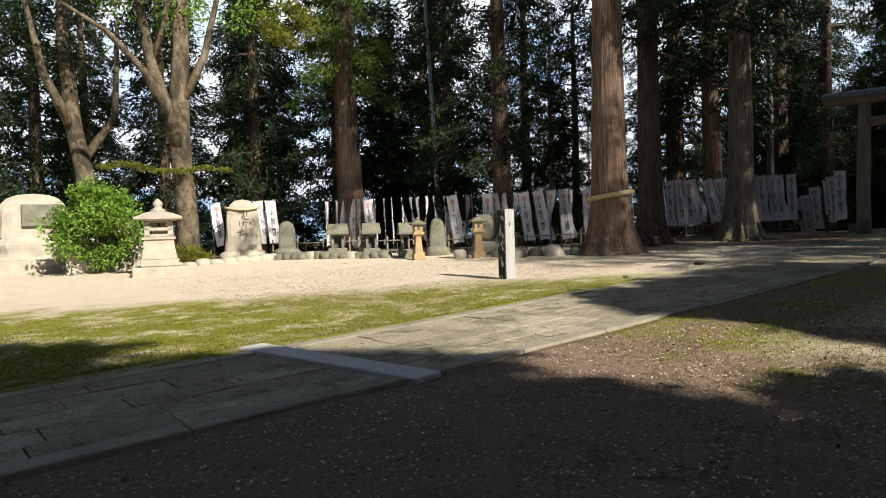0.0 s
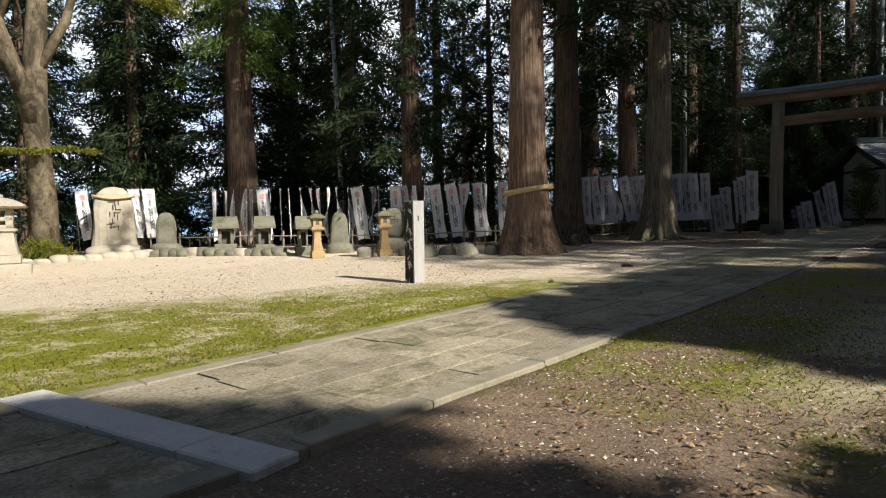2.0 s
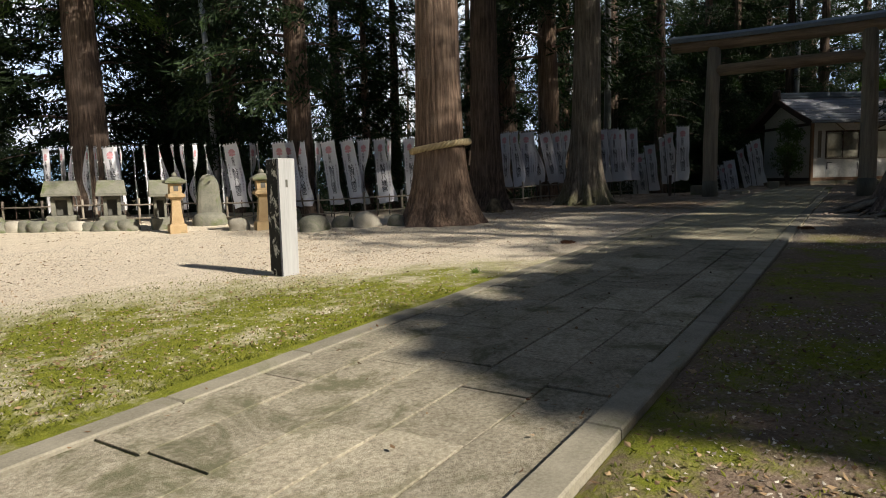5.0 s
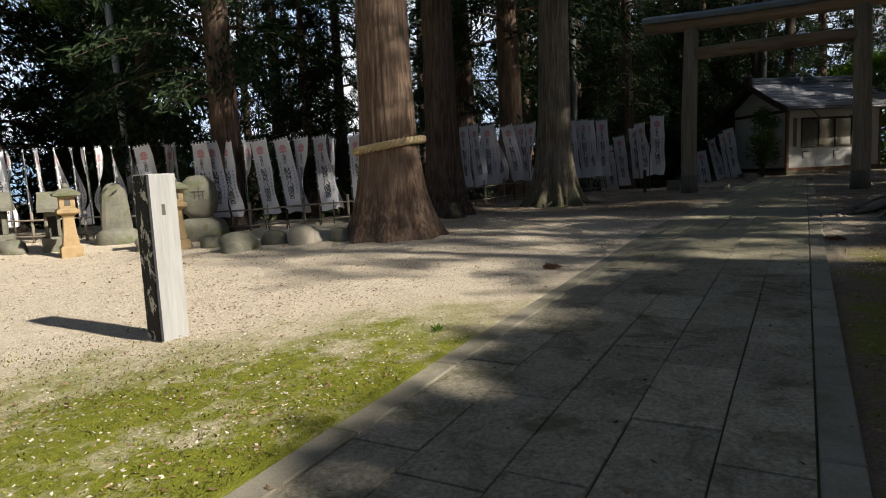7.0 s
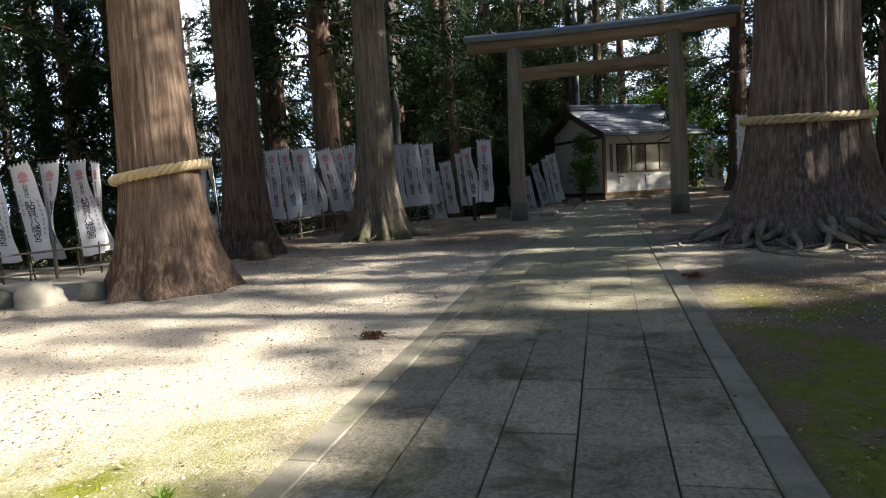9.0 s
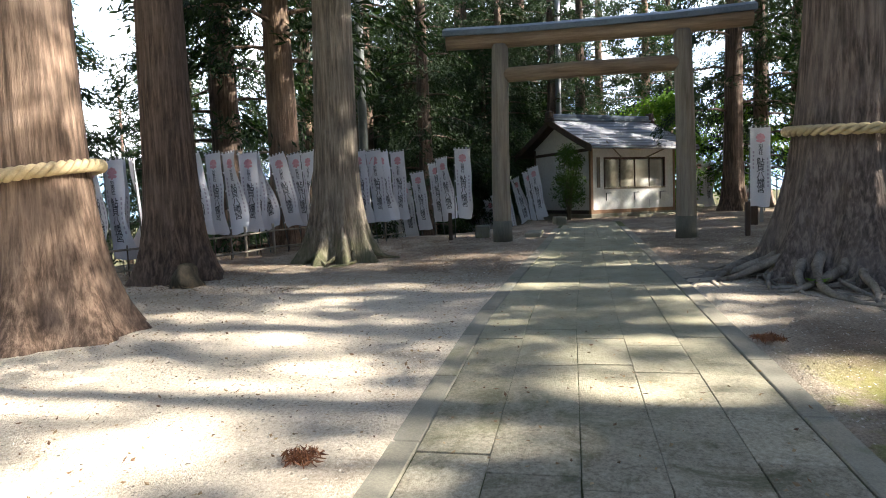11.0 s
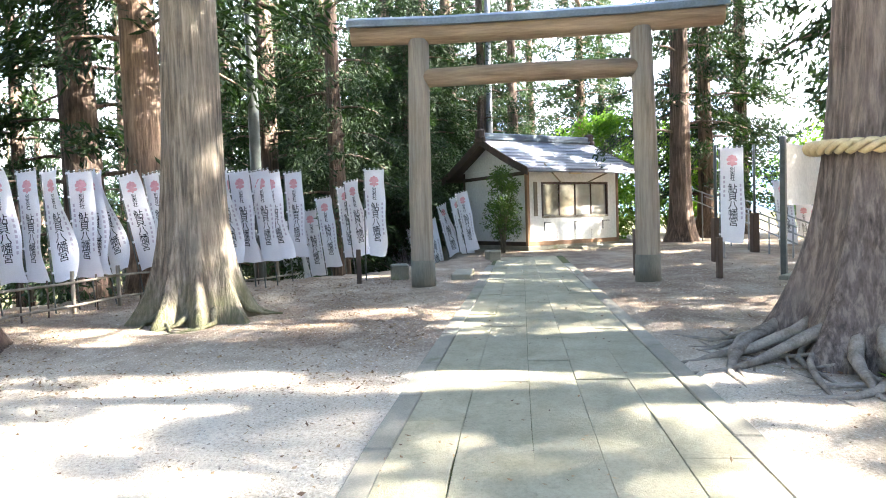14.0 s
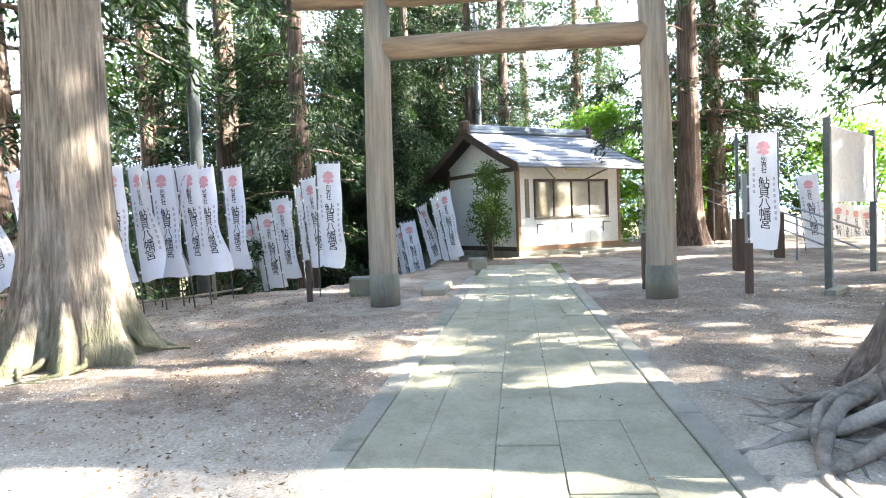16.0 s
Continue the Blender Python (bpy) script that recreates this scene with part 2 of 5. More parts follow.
DARKWOOD = surface("dark_wood", (0.045, 0.03, 0.024), (0.10, 0.068, 0.05), 5, 0.7, (1, 1, 0.2), 30, 0.4)
BROWNWOOD = surface("brown_wood", (0.20, 0.11, 0.06), (0.33, 0.20, 0.115), 5, 0.7, (1, 1, 0.15), 30, 0.4)
PLASTER = surface("white_board", (0.66, 0.65, 0.61), (0.78, 0.77, 0.73), 1.5, 0.6, grain=12, relief=0.05, stain=(0.52, 0.51, 0.46), stain_at=(0.62, 0.85))
ROOF = surface("slate_roof_sheet", (0.20, 0.205, 0.235), (0.34, 0.345, 0.38), 2, 0.5, grain=25, relief=0.25, vary=0.3, spec=0.5)
CLOTH = surface("banner_cloth", (0.74, 0.73, 0.76), (0.84, 0.83, 0.85), 3, 0.8, grain=90, relief=0.1, dist=0.003)
INK = surface("black_ink", (0.02, 0.02, 0.025), (0.05, 0.05, 0.055), 8, 0.8)
PINK = surface("red_print", (0.62, 0.26, 0.30), (0.76, 0.44, 0.46), 12, 0.8)
PALEINK = surface("faded_ink", (0.42, 0.36, 0.42), (0.55, 0.5, 0.55), 8, 0.8)
POLE = surface("green_pole", (0.05, 0.06, 0.055), (0.11, 0.12, 0.11), 6, 0.5)
STEEL = surface("grey_steel", (0.20, 0.21, 0.22), (0.32, 0.33, 0.34), 4, 0.5, (1, 1, 0.3), 30, 0.1, metal=0.4, spec=0.5)
PALEWOOD = surface("pale_post_wood", (0.28, 0.28, 0.275), (0.39, 0.39, 0.38), 3, 0.7, (1, 1, 0.06), 30, 0.25, stain=(0.40, 0.38, 0.34))
PEELING = surface("peeling_black", (0.012, 0.012, 0.012), (0.03, 0.03, 0.03), 12, 0.8, (1, 1, 0.6), 40, 0.6, stain=(0.62, 0.6, 0.56), stain_at=(0.54, 0.57))
ROPE = surface("straw_rope", (0.42, 0.31, 0.16), (0.62, 0.50, 0.30), 12, 0.85, grain=80, relief=0.6)
BARK_RED = bark("cedar_bark", (0.13, 0.085, 0.06), (0.30, 0.21, 0.15))
BARK_GREY = bark("grey_cedar_bark", (0.14, 0.115, 0.088), (0.31, 0.265, 0.205), moss=(0.115, 0.12, 0.055), moss_up=0.35)
BARK_OLD = bark("old_cedar_bark", (0.105, 0.08, 0.066), (0.26, 0.205, 0.17))
BARK_DARK = bark("dark_bark", (0.075, 0.052, 0.04), (0.19, 0.135, 0.10))
BARK_PALE = surface("lichen_bark", (0.045, 0.036, 0.026), (0.25, 0.205, 0.14), 3, 0.9, (1, 1, 0.6), 14, 0.9, 0.04, stain=(0.045, 0.038, 0.026), stain_at=(0.44, 0.58), spec=0.1)
ROOTS = surface("root_wood", (0.13, 0.105, 0.08), (0.36, 0.305, 0.245), 5, 0.9, grain=35, relief=0.8, dist=0.02, stain=(0.09, 0.07, 0.05), stain_at=(0.5, 0.68), spec=0.12)
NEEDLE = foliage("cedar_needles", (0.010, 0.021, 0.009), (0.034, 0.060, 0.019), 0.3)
# brighter copy of the cedar needles, with sunlight painted into the green
NEEDLE_LIT = foliage("sunlit_needles", (0.045, 0.085, 0.018), (0.13, 0.20, 0.045))
LEAF = foliage("bush_leaves", (0.07, 0.15, 0.02), (0.24, 0.38, 0.06), 0.3)
SHRUB = foliage("shrub_leaves", (0.035, 0.07, 0.015), (0.12, 0.18, 0.04), 0.35)
MAPLE = foliage("maple_leaves", (0.07, 0.15, 0.015), (0.19, 0.30, 0.04), 0.5)
OLIVE = foliage("yellowing_leaves", (0.11, 0.13, 0.02), (0.28, 0.27, 0.05), 0.45)
LITTER = foliage("fallen_leaves", (0.10, 0.045, 0.02), (0.46, 0.32, 0.18), 0.1)
# distance haze over the wooded hills is painted in as blue
HILL = surface("hazy_hill", (0.16, 0.27, 0.38), (0.22, 0.34, 0.46), 0.02, 1.0, grain=0.2, relief=0.0)


def glass_build(nt, p):
    v = coords(nt)
    nt.links.new(ramp(nt, noise_tex(nt, v, 2.5, 4), (0.3, (0.30, 0.29, 0.25)), (0.7, (0.42, 0.41, 0.36))), p.inputs["Base Color"])
    p.inputs["Roughness"].default_value = 0.08
    p.inputs["Specular IOR Level"].default_value = 0.6


GLASS = mat("curtained_glass", glass_build)
# grey-olive reflections in the two left panes, painted as base colour
REFLECTION_GLASS = surface("reflection_glass", (0.10, 0.095, 0.075), (0.26, 0.25, 0.20), 2.2, 0.06, grain=9, relief=0.0, spec=0.7)


# ---- geometry ----
class Geo:
    """Vertices and faces of one mesh."""

    def __init__(self):
        self.v, self.f, self.smooth = [], [], False

    def add(self, verts, faces, m=None):
        o = len(self.v)
        self.v.extend([tuple(m @ Vector(p)) if m else tuple(p) for p in verts])
        self.f.extend([tuple(i + o for i in face) for face in faces])
        return self

    def box(self, x0, x1, y0, y1, z0, z1, m=None, c=0.01):
        """A box with chamfered edges."""
        c = min(c, (x1 - x0) * 0.3, (y1 - y0) * 0.3, (z1 - z0) * 0.3)
        lo, hi = (x0, y0, z0), (x1, y1, z1)
        vs, idx = [], {}
        for sx in (0, 1):
            for sy in (0, 1):
                for sz in (0, 1):
                    s = (sx, sy, sz)
                    for k in range(3):
                        p = [(hi[a] - (0 if a == k else c)) if s[a] else (lo[a] + (0 if a == k else c)) for a in range(3)]
                        idx[s, k] = len(vs)
                        vs.append(p)
        fs = []
        for k in range(3):
            a, b = (k + 1) % 3, (k + 2) % 3
            for s in (0, 1):
                ring = []
                for u, w in ((0, 0), (1, 0), (1, 1), (0, 1)):
                    key = [0, 0, 0]
                    key[k], key[a], key[b] = s, u, w
                    ring.append(idx[tuple(key), k])
                fs.append(ring if s else ring[::-1])
            for u in (0, 1):
                for w in (0, 1):
                    k0, k1 = [0, 0, 0], [0, 0, 0]
                    k0[a] = k1[a] = u
                    k0[b] = k1[b] = w
                    k0[k], k1[k] = 0, 1
                    q = [idx[tuple(k0), a], idx[tuple(k1), a], idx[tuple(k1), b], idx[tuple(k0), b]]
                    fs.append(q if u == w else q[::-1])
        for sx in (0, 1):
            for sy in (0, 1):
                for sz in (0, 1):
                    t = [idx[(sx, sy, sz), k] for k in range(3)]
                    fs.append(t if (sx + sy + sz) % 2 else t[::-1])
        return self.add(vs, fs, m)

    def tube(self, pts, radii, n=8, m=None, cap=True):
        pts = [Vector(p) for p in pts]
        vs, fs = [], []
        for i, p in enumerate(pts):
            d = (pts[min(i + 1, len(pts) - 1)] - pts[max(i - 1, 0)]).normalized()
            side = d.cross(Vector((0.31, 0.95, 0.02)) if abs(d.y) < 0.8 else Vector((1, 0.05, 0.03))).normalized()
            up = side.cross(d)
            r = radii[i] if isinstance(radii, (list, tuple)) else radii
            for k in range(n):
                a = math.tau * k / n
                vs.append(p + side * (math.cos(a) * r) + up * (math.sin(a) * r))
        for i in range(len(pts) - 1):
            for k in range(n):
                fs.append((i * n + k, i * n + (k + 1) % n, (i + 1) * n + (k + 1) % n, (i + 1) * n + k))
        if cap:
            fs.append(tuple(range(n))[::-1])
            fs.append(tuple(range((len(pts) - 1) * n, len(pts) * n)))
        self.smooth = n > 5
        return self.add(vs, fs, m)

    def lathe(self, profile, n=24, m=None, turn=0.0):
        """Profile of (radius, z); with n = 4 a square section whose half width is the radius."""
        k4 = math.sqrt(2) if n == 4 else 1.0
        vs, fs = [], []
        for r, z in profile:
            for k in range(n):
                a = math.tau * (k + (0.5 if n == 4 else 0)) / n + turn
                vs.append((r * k4 * math.cos(a), r * k4 * math.sin(a), z))
        for i in range(len(profile) - 1):
            for k in range(n):
                fs.append((i * n + k, i * n + (k + 1) % n, (i + 1) * n + (k + 1) % n, (i + 1) * n + k))
        fs.append(tuple(range(n))[::-1])
        fs.append(tuple(range((len(profile) - 1) * n, len(profile) * n)))
        self.smooth = n > 8
        return self.add(vs, fs, m)

    def mesh(self, name, material):
        me = bpy.data.meshes.new(name)
        me.from_pydata(self.v, [], self.f)
        me.materials.append(material)
        if self.smooth:
            me.shade_smooth()
        return me


def part(name, geo, material, parent, label=""):
    ob = new(name, geo.mesh(name, material) if isinstance(geo, Geo) else geo)
    ob.parent = parent
    if label:
        tagged(ob, label)
    return ob


def thing(name, label, category, m=None, group="", kind=""):
    ob = new(name)
    ob.empty_display_size = 0.2
    if m:
        ob.matrix_basis = m
    return tagged(ob, label, category, group, kind)


def solo(name, geo, material, label, category, m=None, group="", kind=""):
    ob = new(name, geo.mesh(name, material) if isinstance(geo, Geo) else geo)
    if m:
        ob.matrix_basis = m
    return tagged(ob, label, category, group, kind)


# ---- the ground ----
GX = [-60, 0, 4.5, 8, 11.5, 15, 21.5, 25, 29.5, 37, 40, 60]
GH = [-0.19, -0.19, -0.12, -0.06, 0.02, 0.11, 0.33, 0.43, 0.58, 0.80, 0.86, 1.0]
BX = [-60, -10, 2, 12, 18, 19.8, 21.5, 23.5, 26, 29, 30.1, 31, 32.5, 34.5, 37, 40, 60]
BY = [90, 52, 40, 32.5, 27, 22.5, 18.3, 16.6, 16.0, 14.0, 11.4, 9.9, 9.0, 7.8, 8.0, 9.2, 14]


# the walk's northern edge
EX = [-8, 5, 9.5, 12, 19.5, 22, 24, 28, 34.5]
EY = [7.2, 7.2, 7.42, 7.5, 7.5, 7.38, 7.27, 7.05, 6.8]


def lie(x, y):
    """The ground's height: the yard rises gently to the east and falls away past its northern edge."""
    x, y = np.asarray(x, float), np.asarray(y, float)
    over = np.clip(y - np.interp(x, BX, BY), 0, None)
    rise = 0.12 * np.clip((y - 18) / 5, 0, 1)
    return np.interp(x, GX, GH) + rise - 7.0 * (1 - np.exp(-over * 0.12))


def gz(x, y):
    return float(lie(x, y))


def grid_mesh(name, xs, ys, zf, material):
    X, Y = np.meshgrid(xs, ys)
    V = np.stack([X.ravel(), Y.ravel(), zf(X, Y).ravel()], 1)
    nx, ny = len(xs), len(ys)
    i = (np.arange(ny - 1)[:, None] * nx + np.arange(nx - 1)[None]).ravel()
    F = np.stack([i, i + 1, i + nx + 1, i + nx], 1)
    me = bpy.data.meshes.new(name)
    me.from_pydata(V.tolist(), [], F.tolist())
    me.materials.append(material)
    me.shade_smooth()
    return me


def uneven(X, Y):
    z = lie(X, Y)
    wave = 0.012 * np.sin(X * 2.1 + 1.3 * np.sin(Y * 1.7)) * np.sin(Y * 2.6 + X * 0.4) + 0.02 * np.sin(X * 0.7 + Y * 0.5) * np.sin(Y * 0.9 - X * 0.3)
    edge = np.interp(X, EX, EY)
    lane = np.clip((edge - Y) / 0.12, 0, 1) * np.clip((Y - 4.7) / 0.1, 0, 1) * (X < 34.5)
    # the bed of the paving lies lower than the earth beside it
    return z + (1 - lane) * (wave - 0.004) - 0.06 * lane


xs = np.concatenate([[-3000, -1200, -500, -200, -100], np.arange(-60, -4, 2.0), np.arange(-4, 42, 0.25), np.arange(42, 80, 2.0), [100, 200, 500, 1200, 3000]])
ys = np.concatenate([[-3000, -1200, -500, -200, -100], np.arange(-60, -4, 2.0), np.arange(-4, 4.4, 0.25), [4.4, 4.55, 4.7, 4.8, 5.2, 5.8, 6.4], np.arange(6.5, 8.0, 0.06), np.arange(8, 34, 0.25), np.arange(34, 80, 2.0), [100, 200, 500, 1200, 3000]])
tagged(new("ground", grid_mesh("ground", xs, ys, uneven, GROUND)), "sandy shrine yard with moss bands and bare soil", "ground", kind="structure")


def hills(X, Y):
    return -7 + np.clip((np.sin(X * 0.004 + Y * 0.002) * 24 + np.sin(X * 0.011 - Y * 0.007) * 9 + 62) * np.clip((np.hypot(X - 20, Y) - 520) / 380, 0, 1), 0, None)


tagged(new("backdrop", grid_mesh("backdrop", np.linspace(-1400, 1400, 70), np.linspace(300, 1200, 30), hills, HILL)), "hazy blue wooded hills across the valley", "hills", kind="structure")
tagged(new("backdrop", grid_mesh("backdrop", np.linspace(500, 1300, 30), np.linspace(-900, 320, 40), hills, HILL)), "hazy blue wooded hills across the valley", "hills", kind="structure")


# the bright hazy sky low over the valley, beyond the hills
def haze_build(nt, p):
    v = coords(nt)
    c = ramp(nt, noise_tex(nt, v, 0.004, 5), (0.35, (0.50, 0.70, 1.0)), (0.6, (0.92, 0.97, 1.0)))
    nt.links.new(c, p.inputs["Emission Color"])
    p.inputs["Base Color"].default_value = (0, 0, 0, 1)
    p.inputs["Emission Strength"].default_value = 0.75


HAZE = mat("bright_haze", haze_build)
hz = Geo()
for k in range(33):
    a = radians(-55 + 5.5 * k)
    for r, z in ((1900, -40), (1900, 300), (1800, 620), (1600, 950)):
        hz.v.append((r * math.cos(a), r * math.sin(a), z))
for k in range(32):
    for j in range(3):
        q = k * 4 + j
        hz.f.append((q, q + 1, q + 5, q + 4))
tagged(new("backdrop", hz.mesh("backdrop", HAZE)), "bright hazy sky low over the valley", "sky", kind="structure")


# ---- trees ----
def trunk_geo(r, h, base, seed, n=64, lobes=7, top=0.35, lean=(0, 0), flare_h=1.2, furrow=0.035, toes=0.3):
    """A tapered trunk with furrows and a buttressed foot."""
    rng = np.random.default_rng(seed)
    zs = np.concatenate([[-0.35, 0.0, 0.06, 0.14, 0.25, 0.4, 0.6, 0.85, 1.15, 1.5, 2.0, 2.6], np.linspace(3.4, h, 9)])
    ph = rng.uniform(0, 6.28, 8)
    g = Geo()
    a = np.arange(n) / n * math.tau
    for z in zs:
        t = max(z, 0) / h
        body = r * (1 - t * (1 - top))
        f = math.exp(-max(z, 0) / (flare_h * 0.45))
        lobe = 0.5 + 0.5 * np.sin(lobes * a + ph[0] + 0.8 * np.sin(2 * a + ph[1]))
        rad = body + (base - r) * f * (1 - toes + toes * 2 * lobe ** 1.5)
        rad = rad * (1 + furrow * (np.sin(23 * a + ph[2] + 0.4 * np.sin(z * 1.3)) * 0.6 + np.sin(37 * a + ph[3] + 0.3 * z) * 0.4) * min(1.0, 12 / n * 5)) + body * 0.04 * np.sin(3 * a + ph[4] + z * 0.5)
        ox, oy = lean[0] * t + 0.05 * r * math.sin(z * 0.6 + ph[5]), lean[1] * t + 0.05 * r * math.cos(z * 0.5 + ph[6])
        for k in range(n):
            g.v.append((ox + rad[k] * math.cos(a[k]), oy + rad[k] * math.sin(a[k]), float(z)))
    for i in range(len(zs) - 1):
        for k in range(n):
            g.f.append((i * n + k, i * n + (k + 1) % n, (i + 1) * n + (k + 1) % n, (i + 1) * n + k))
    g.f.append(tuple(range((len(zs) - 1) * n, len(zs) * n)))
    g.smooth = True
    return g


def leaf_mesh(name, C, A, B, material):
    """Leaves as bent diamonds: centres, long axes and cross axes."""
    N = len(C)
    up = np.cross(A, B)
    up /= np.linalg.norm(up, axis=1, keepdims=True) + 1e-9
    w = np.linalg.norm(B, axis=1, keepdims=True)
    V = np.empty((N, 4, 3))
    V[:, 0], V[:, 1], V[:, 2], V[:, 3] = C - A * 0.5, C + B * 0.5 - up * w * 0.15, C + A * 0.5, C - B * 0.5 - up * w * 0.15
    i = np.arange(N)[:, None] * 4
    F = np.concatenate([i + np.array([[0, 1, 2]]), i + np.array([[0, 2, 3]])])
    me = bpy.data.meshes.new(name)
    me.from_pydata(V.reshape(-1, 3).tolist(), [], F.tolist())
    me.materials.append(material)
    return me


def unit(v):
    return v / (np.linalg.norm(v, axis=-1, keepdims=True) + 1e-9)


def cedar_crown(seed, h0, h1, rad, branches, sprays, per, leaf=(0.34, 0.10), droop=0.45, shape=0.8, spread=0.16):
    """Boughs that droop outward and carry hanging sprays. Gives the boughs' wood and the leaves' arrays."""
    rng = np.random.default_rng(seed)
    wood, C, A = Geo(), [], []
    for i in range(branches):
        t = (i + rng.uniform()) / branches
        z = h0 + (h1 - h0) * t
        L = rad * ((1 - t) ** shape * 0.9 + 0.1) * rng.uniform(0.55, 1.1)
        az = i * 2.4 + rng.uniform(-0.5, 0.5)
        out = np.array([math.cos(az), math.sin(az), 0.0])
        s = np.linspace(0, 1, 5)
        pts = np.array([0, 0, z]) + out * L * s[:, None] + np.array([0, 0, 1]) * (0.25 * L * s - droop * L * s ** 2)[:, None]
        wood.tube(pts, [0.05 + 0.01 * L, 0.04, 0.03, 0.02, 0.008], 4, cap=False)
        for _ in range(max(3, int(sprays * L / rad))):
            u = rng.uniform(0.18, 1.0) ** 0.7
            c = np.array([0, 0, z]) + out * L * u + np.array([0, 0, 0.25 * L * u - droop * L * u * u])
            side = np.array([-out[1], out[0], 0]) * rng.normal(0, 0.22 * L * (1.1 - u) + 0.1)
            c = c + side
            ax = unit(out * 0.7 + np.array([0, 0, -0.6]) + side * 0.5 + rng.normal(0, 0.35, 3))
            k = rng.normal(0, spread, (per, 3)) + ax * rng.uniform(-0.35, 0.5, (per, 1))
            C.append(c + k)
            A.append(unit(ax + rng.normal(0, 0.45, (per, 3))) * leaf[0] * rng.uniform(0.6, 1.25, (per, 1)))
    C, A = np.concatenate(C), np.concatenate(A)
    B = unit(np.cross(A, rng.normal(0, 1, A.shape))) * leaf[1] * rng.uniform(0.7, 1.4, (len(A), 1))
    wood.smooth = True
    return wood, C, A, B


def cedar(label, bark_mat, leaf_mat, m, r, h, base, seed, h0, rad, branches, sprays, per, group="", leaf=(0.34, 0.10), n=40, lean=(0, 0), **more):
    t = thing("cedar_tree", label, "tree", m, group)
    part("trunk", trunk_geo(r, h, base, seed, n, lean=lean, top=0.2), bark_mat, t)
    wood, C, A, B = cedar_crown(seed, h0, h * 1.03, rad, branches, sprays, per, leaf, **more)
    tagged(part("bough", wood, bark_mat, t), kind="stuff")
    part("crown", leaf_mesh("crown", C, A, B, leaf_mat), leaf_mat, t)
    return t


def at(x, y, turn=0.0, tilt=0.0, lift=0.0):
    return pose(x, y, gz(x, y) + lift, tilt, 0, turn)


def rope_round(x, y, z, r, slope, label):
    """A twisted straw rope tied round a trunk: three strands that wind about one another."""
    t = thing("sacred_rope", label, "rope", pose(x, y, z))
    for s in range(3):
        pts = []
        for k in range(271):
            a = math.tau * k / 270
            w = a * 15 + s * math.tau / 3
            rr = r + 0.03 + 0.045 * math.cos(w)
            pts.append((rr * math.cos(a), rr * math.sin(a), 0.045 * math.sin(w) + slope[0] * math.cos(a) + slope[1] * math.sin(a)))
        part("strand", Geo().tube(pts, 0.036, 7), ROPE, t)
    return t


# the roped tree by the yard
T1 = (18.55, 12.35)
t1 = thing("cedar_tree", "huge old cedar with furrowed red-brown bark and flared foot", "tree", at(*T1))
part("trunk", trunk_geo(0.58, 24, 1.03, 3, 160, lobes=9, top=0.3, flare_h=1.6, toes=0.18, furrow=0.05), BARK_RED, t1)
wood, C, A, B = cedar_crown(31, 9.5, 25, 6.5, 64, 36, 12, (0.36, 0.075))
tagged(part("bough", wood, BARK_RED, t1), kind="stuff")
part("crown", leaf_mesh("crown", C, A, B, NEEDLE), NEEDLE, t1)
rope_round(T1[0], T1[1], 2.06, 0.645, (0.06, -0.085), "twisted straw rope tied round the cedar trunk")

# the dark tree behind it
T2 = (22.7, 13.42)
t2 = thing("cedar_tree", "tall cedar with dark brown bark beside the fence", "tree", at(*T2))
part("trunk", trunk_geo(0.46, 22, 0.84, 5, 72, lobes=6, flare_h=1.5), BARK_DARK, t2)
wood, C, A, B = cedar_crown(32, 7, 23, 4.4, 54, 30, 12, (0.36, 0.075))
tagged(part("bough", wood, BARK_DARK, t2), kind="stuff")
part("crown", leaf_mesh("crown", C, A, B, NEEDLE), NEEDLE, t2)

# the grey tree with buttresses
T3 = (25.15, 11.17)
t3 = thing("cedar_tree", "grey-barked cedar with mossy buttressed foot and surface roots", "tree", at(*T3))
part("trunk", trunk_geo(0.47, 22, 0.86, 7, 96, lobes=8, flare_h=1.5, toes=0.42, furrow=0.025), BARK_GREY, t3)
wood, C, A, B = cedar_crown(33, 7.5, 23, 4.4, 54, 30, 12, (0.36, 0.075))
tagged(part("bough", wood, BARK_GREY, t3), kind="stuff")
part("crown", leaf_mesh("crown", C, A, B, NEEDLE), NEEDLE, t3)

# the great roped tree on the other side of the walk
T4 = (22.6, 2.2)
t4 = thing("cedar_tree", "giant old cedar with grey bark and spreading bare roots", "tree", at(*T4))
part("trunk", trunk_geo(0.86, 26, 1.5, 11, 128, lobes=9, top=0.3, flare_h=2.3, toes=0.22, furrow=0.06), BARK_OLD, t4)
wood, C, A, B = cedar_crown(34, 7.2, 27, 7.4, 84, 46, 15, (0.34, 0.07))
tagged(part("bough", wood, BARK_OLD, t4), kind="stuff")
part("crown", leaf_mesh("crown", C, A, B, NEEDLE), NEEDLE, t4)
rope_round(T4[0], T4[1], 2.42, 0.97, (0.07, 0.02), "pale twisted straw rope tied round the giant cedar")


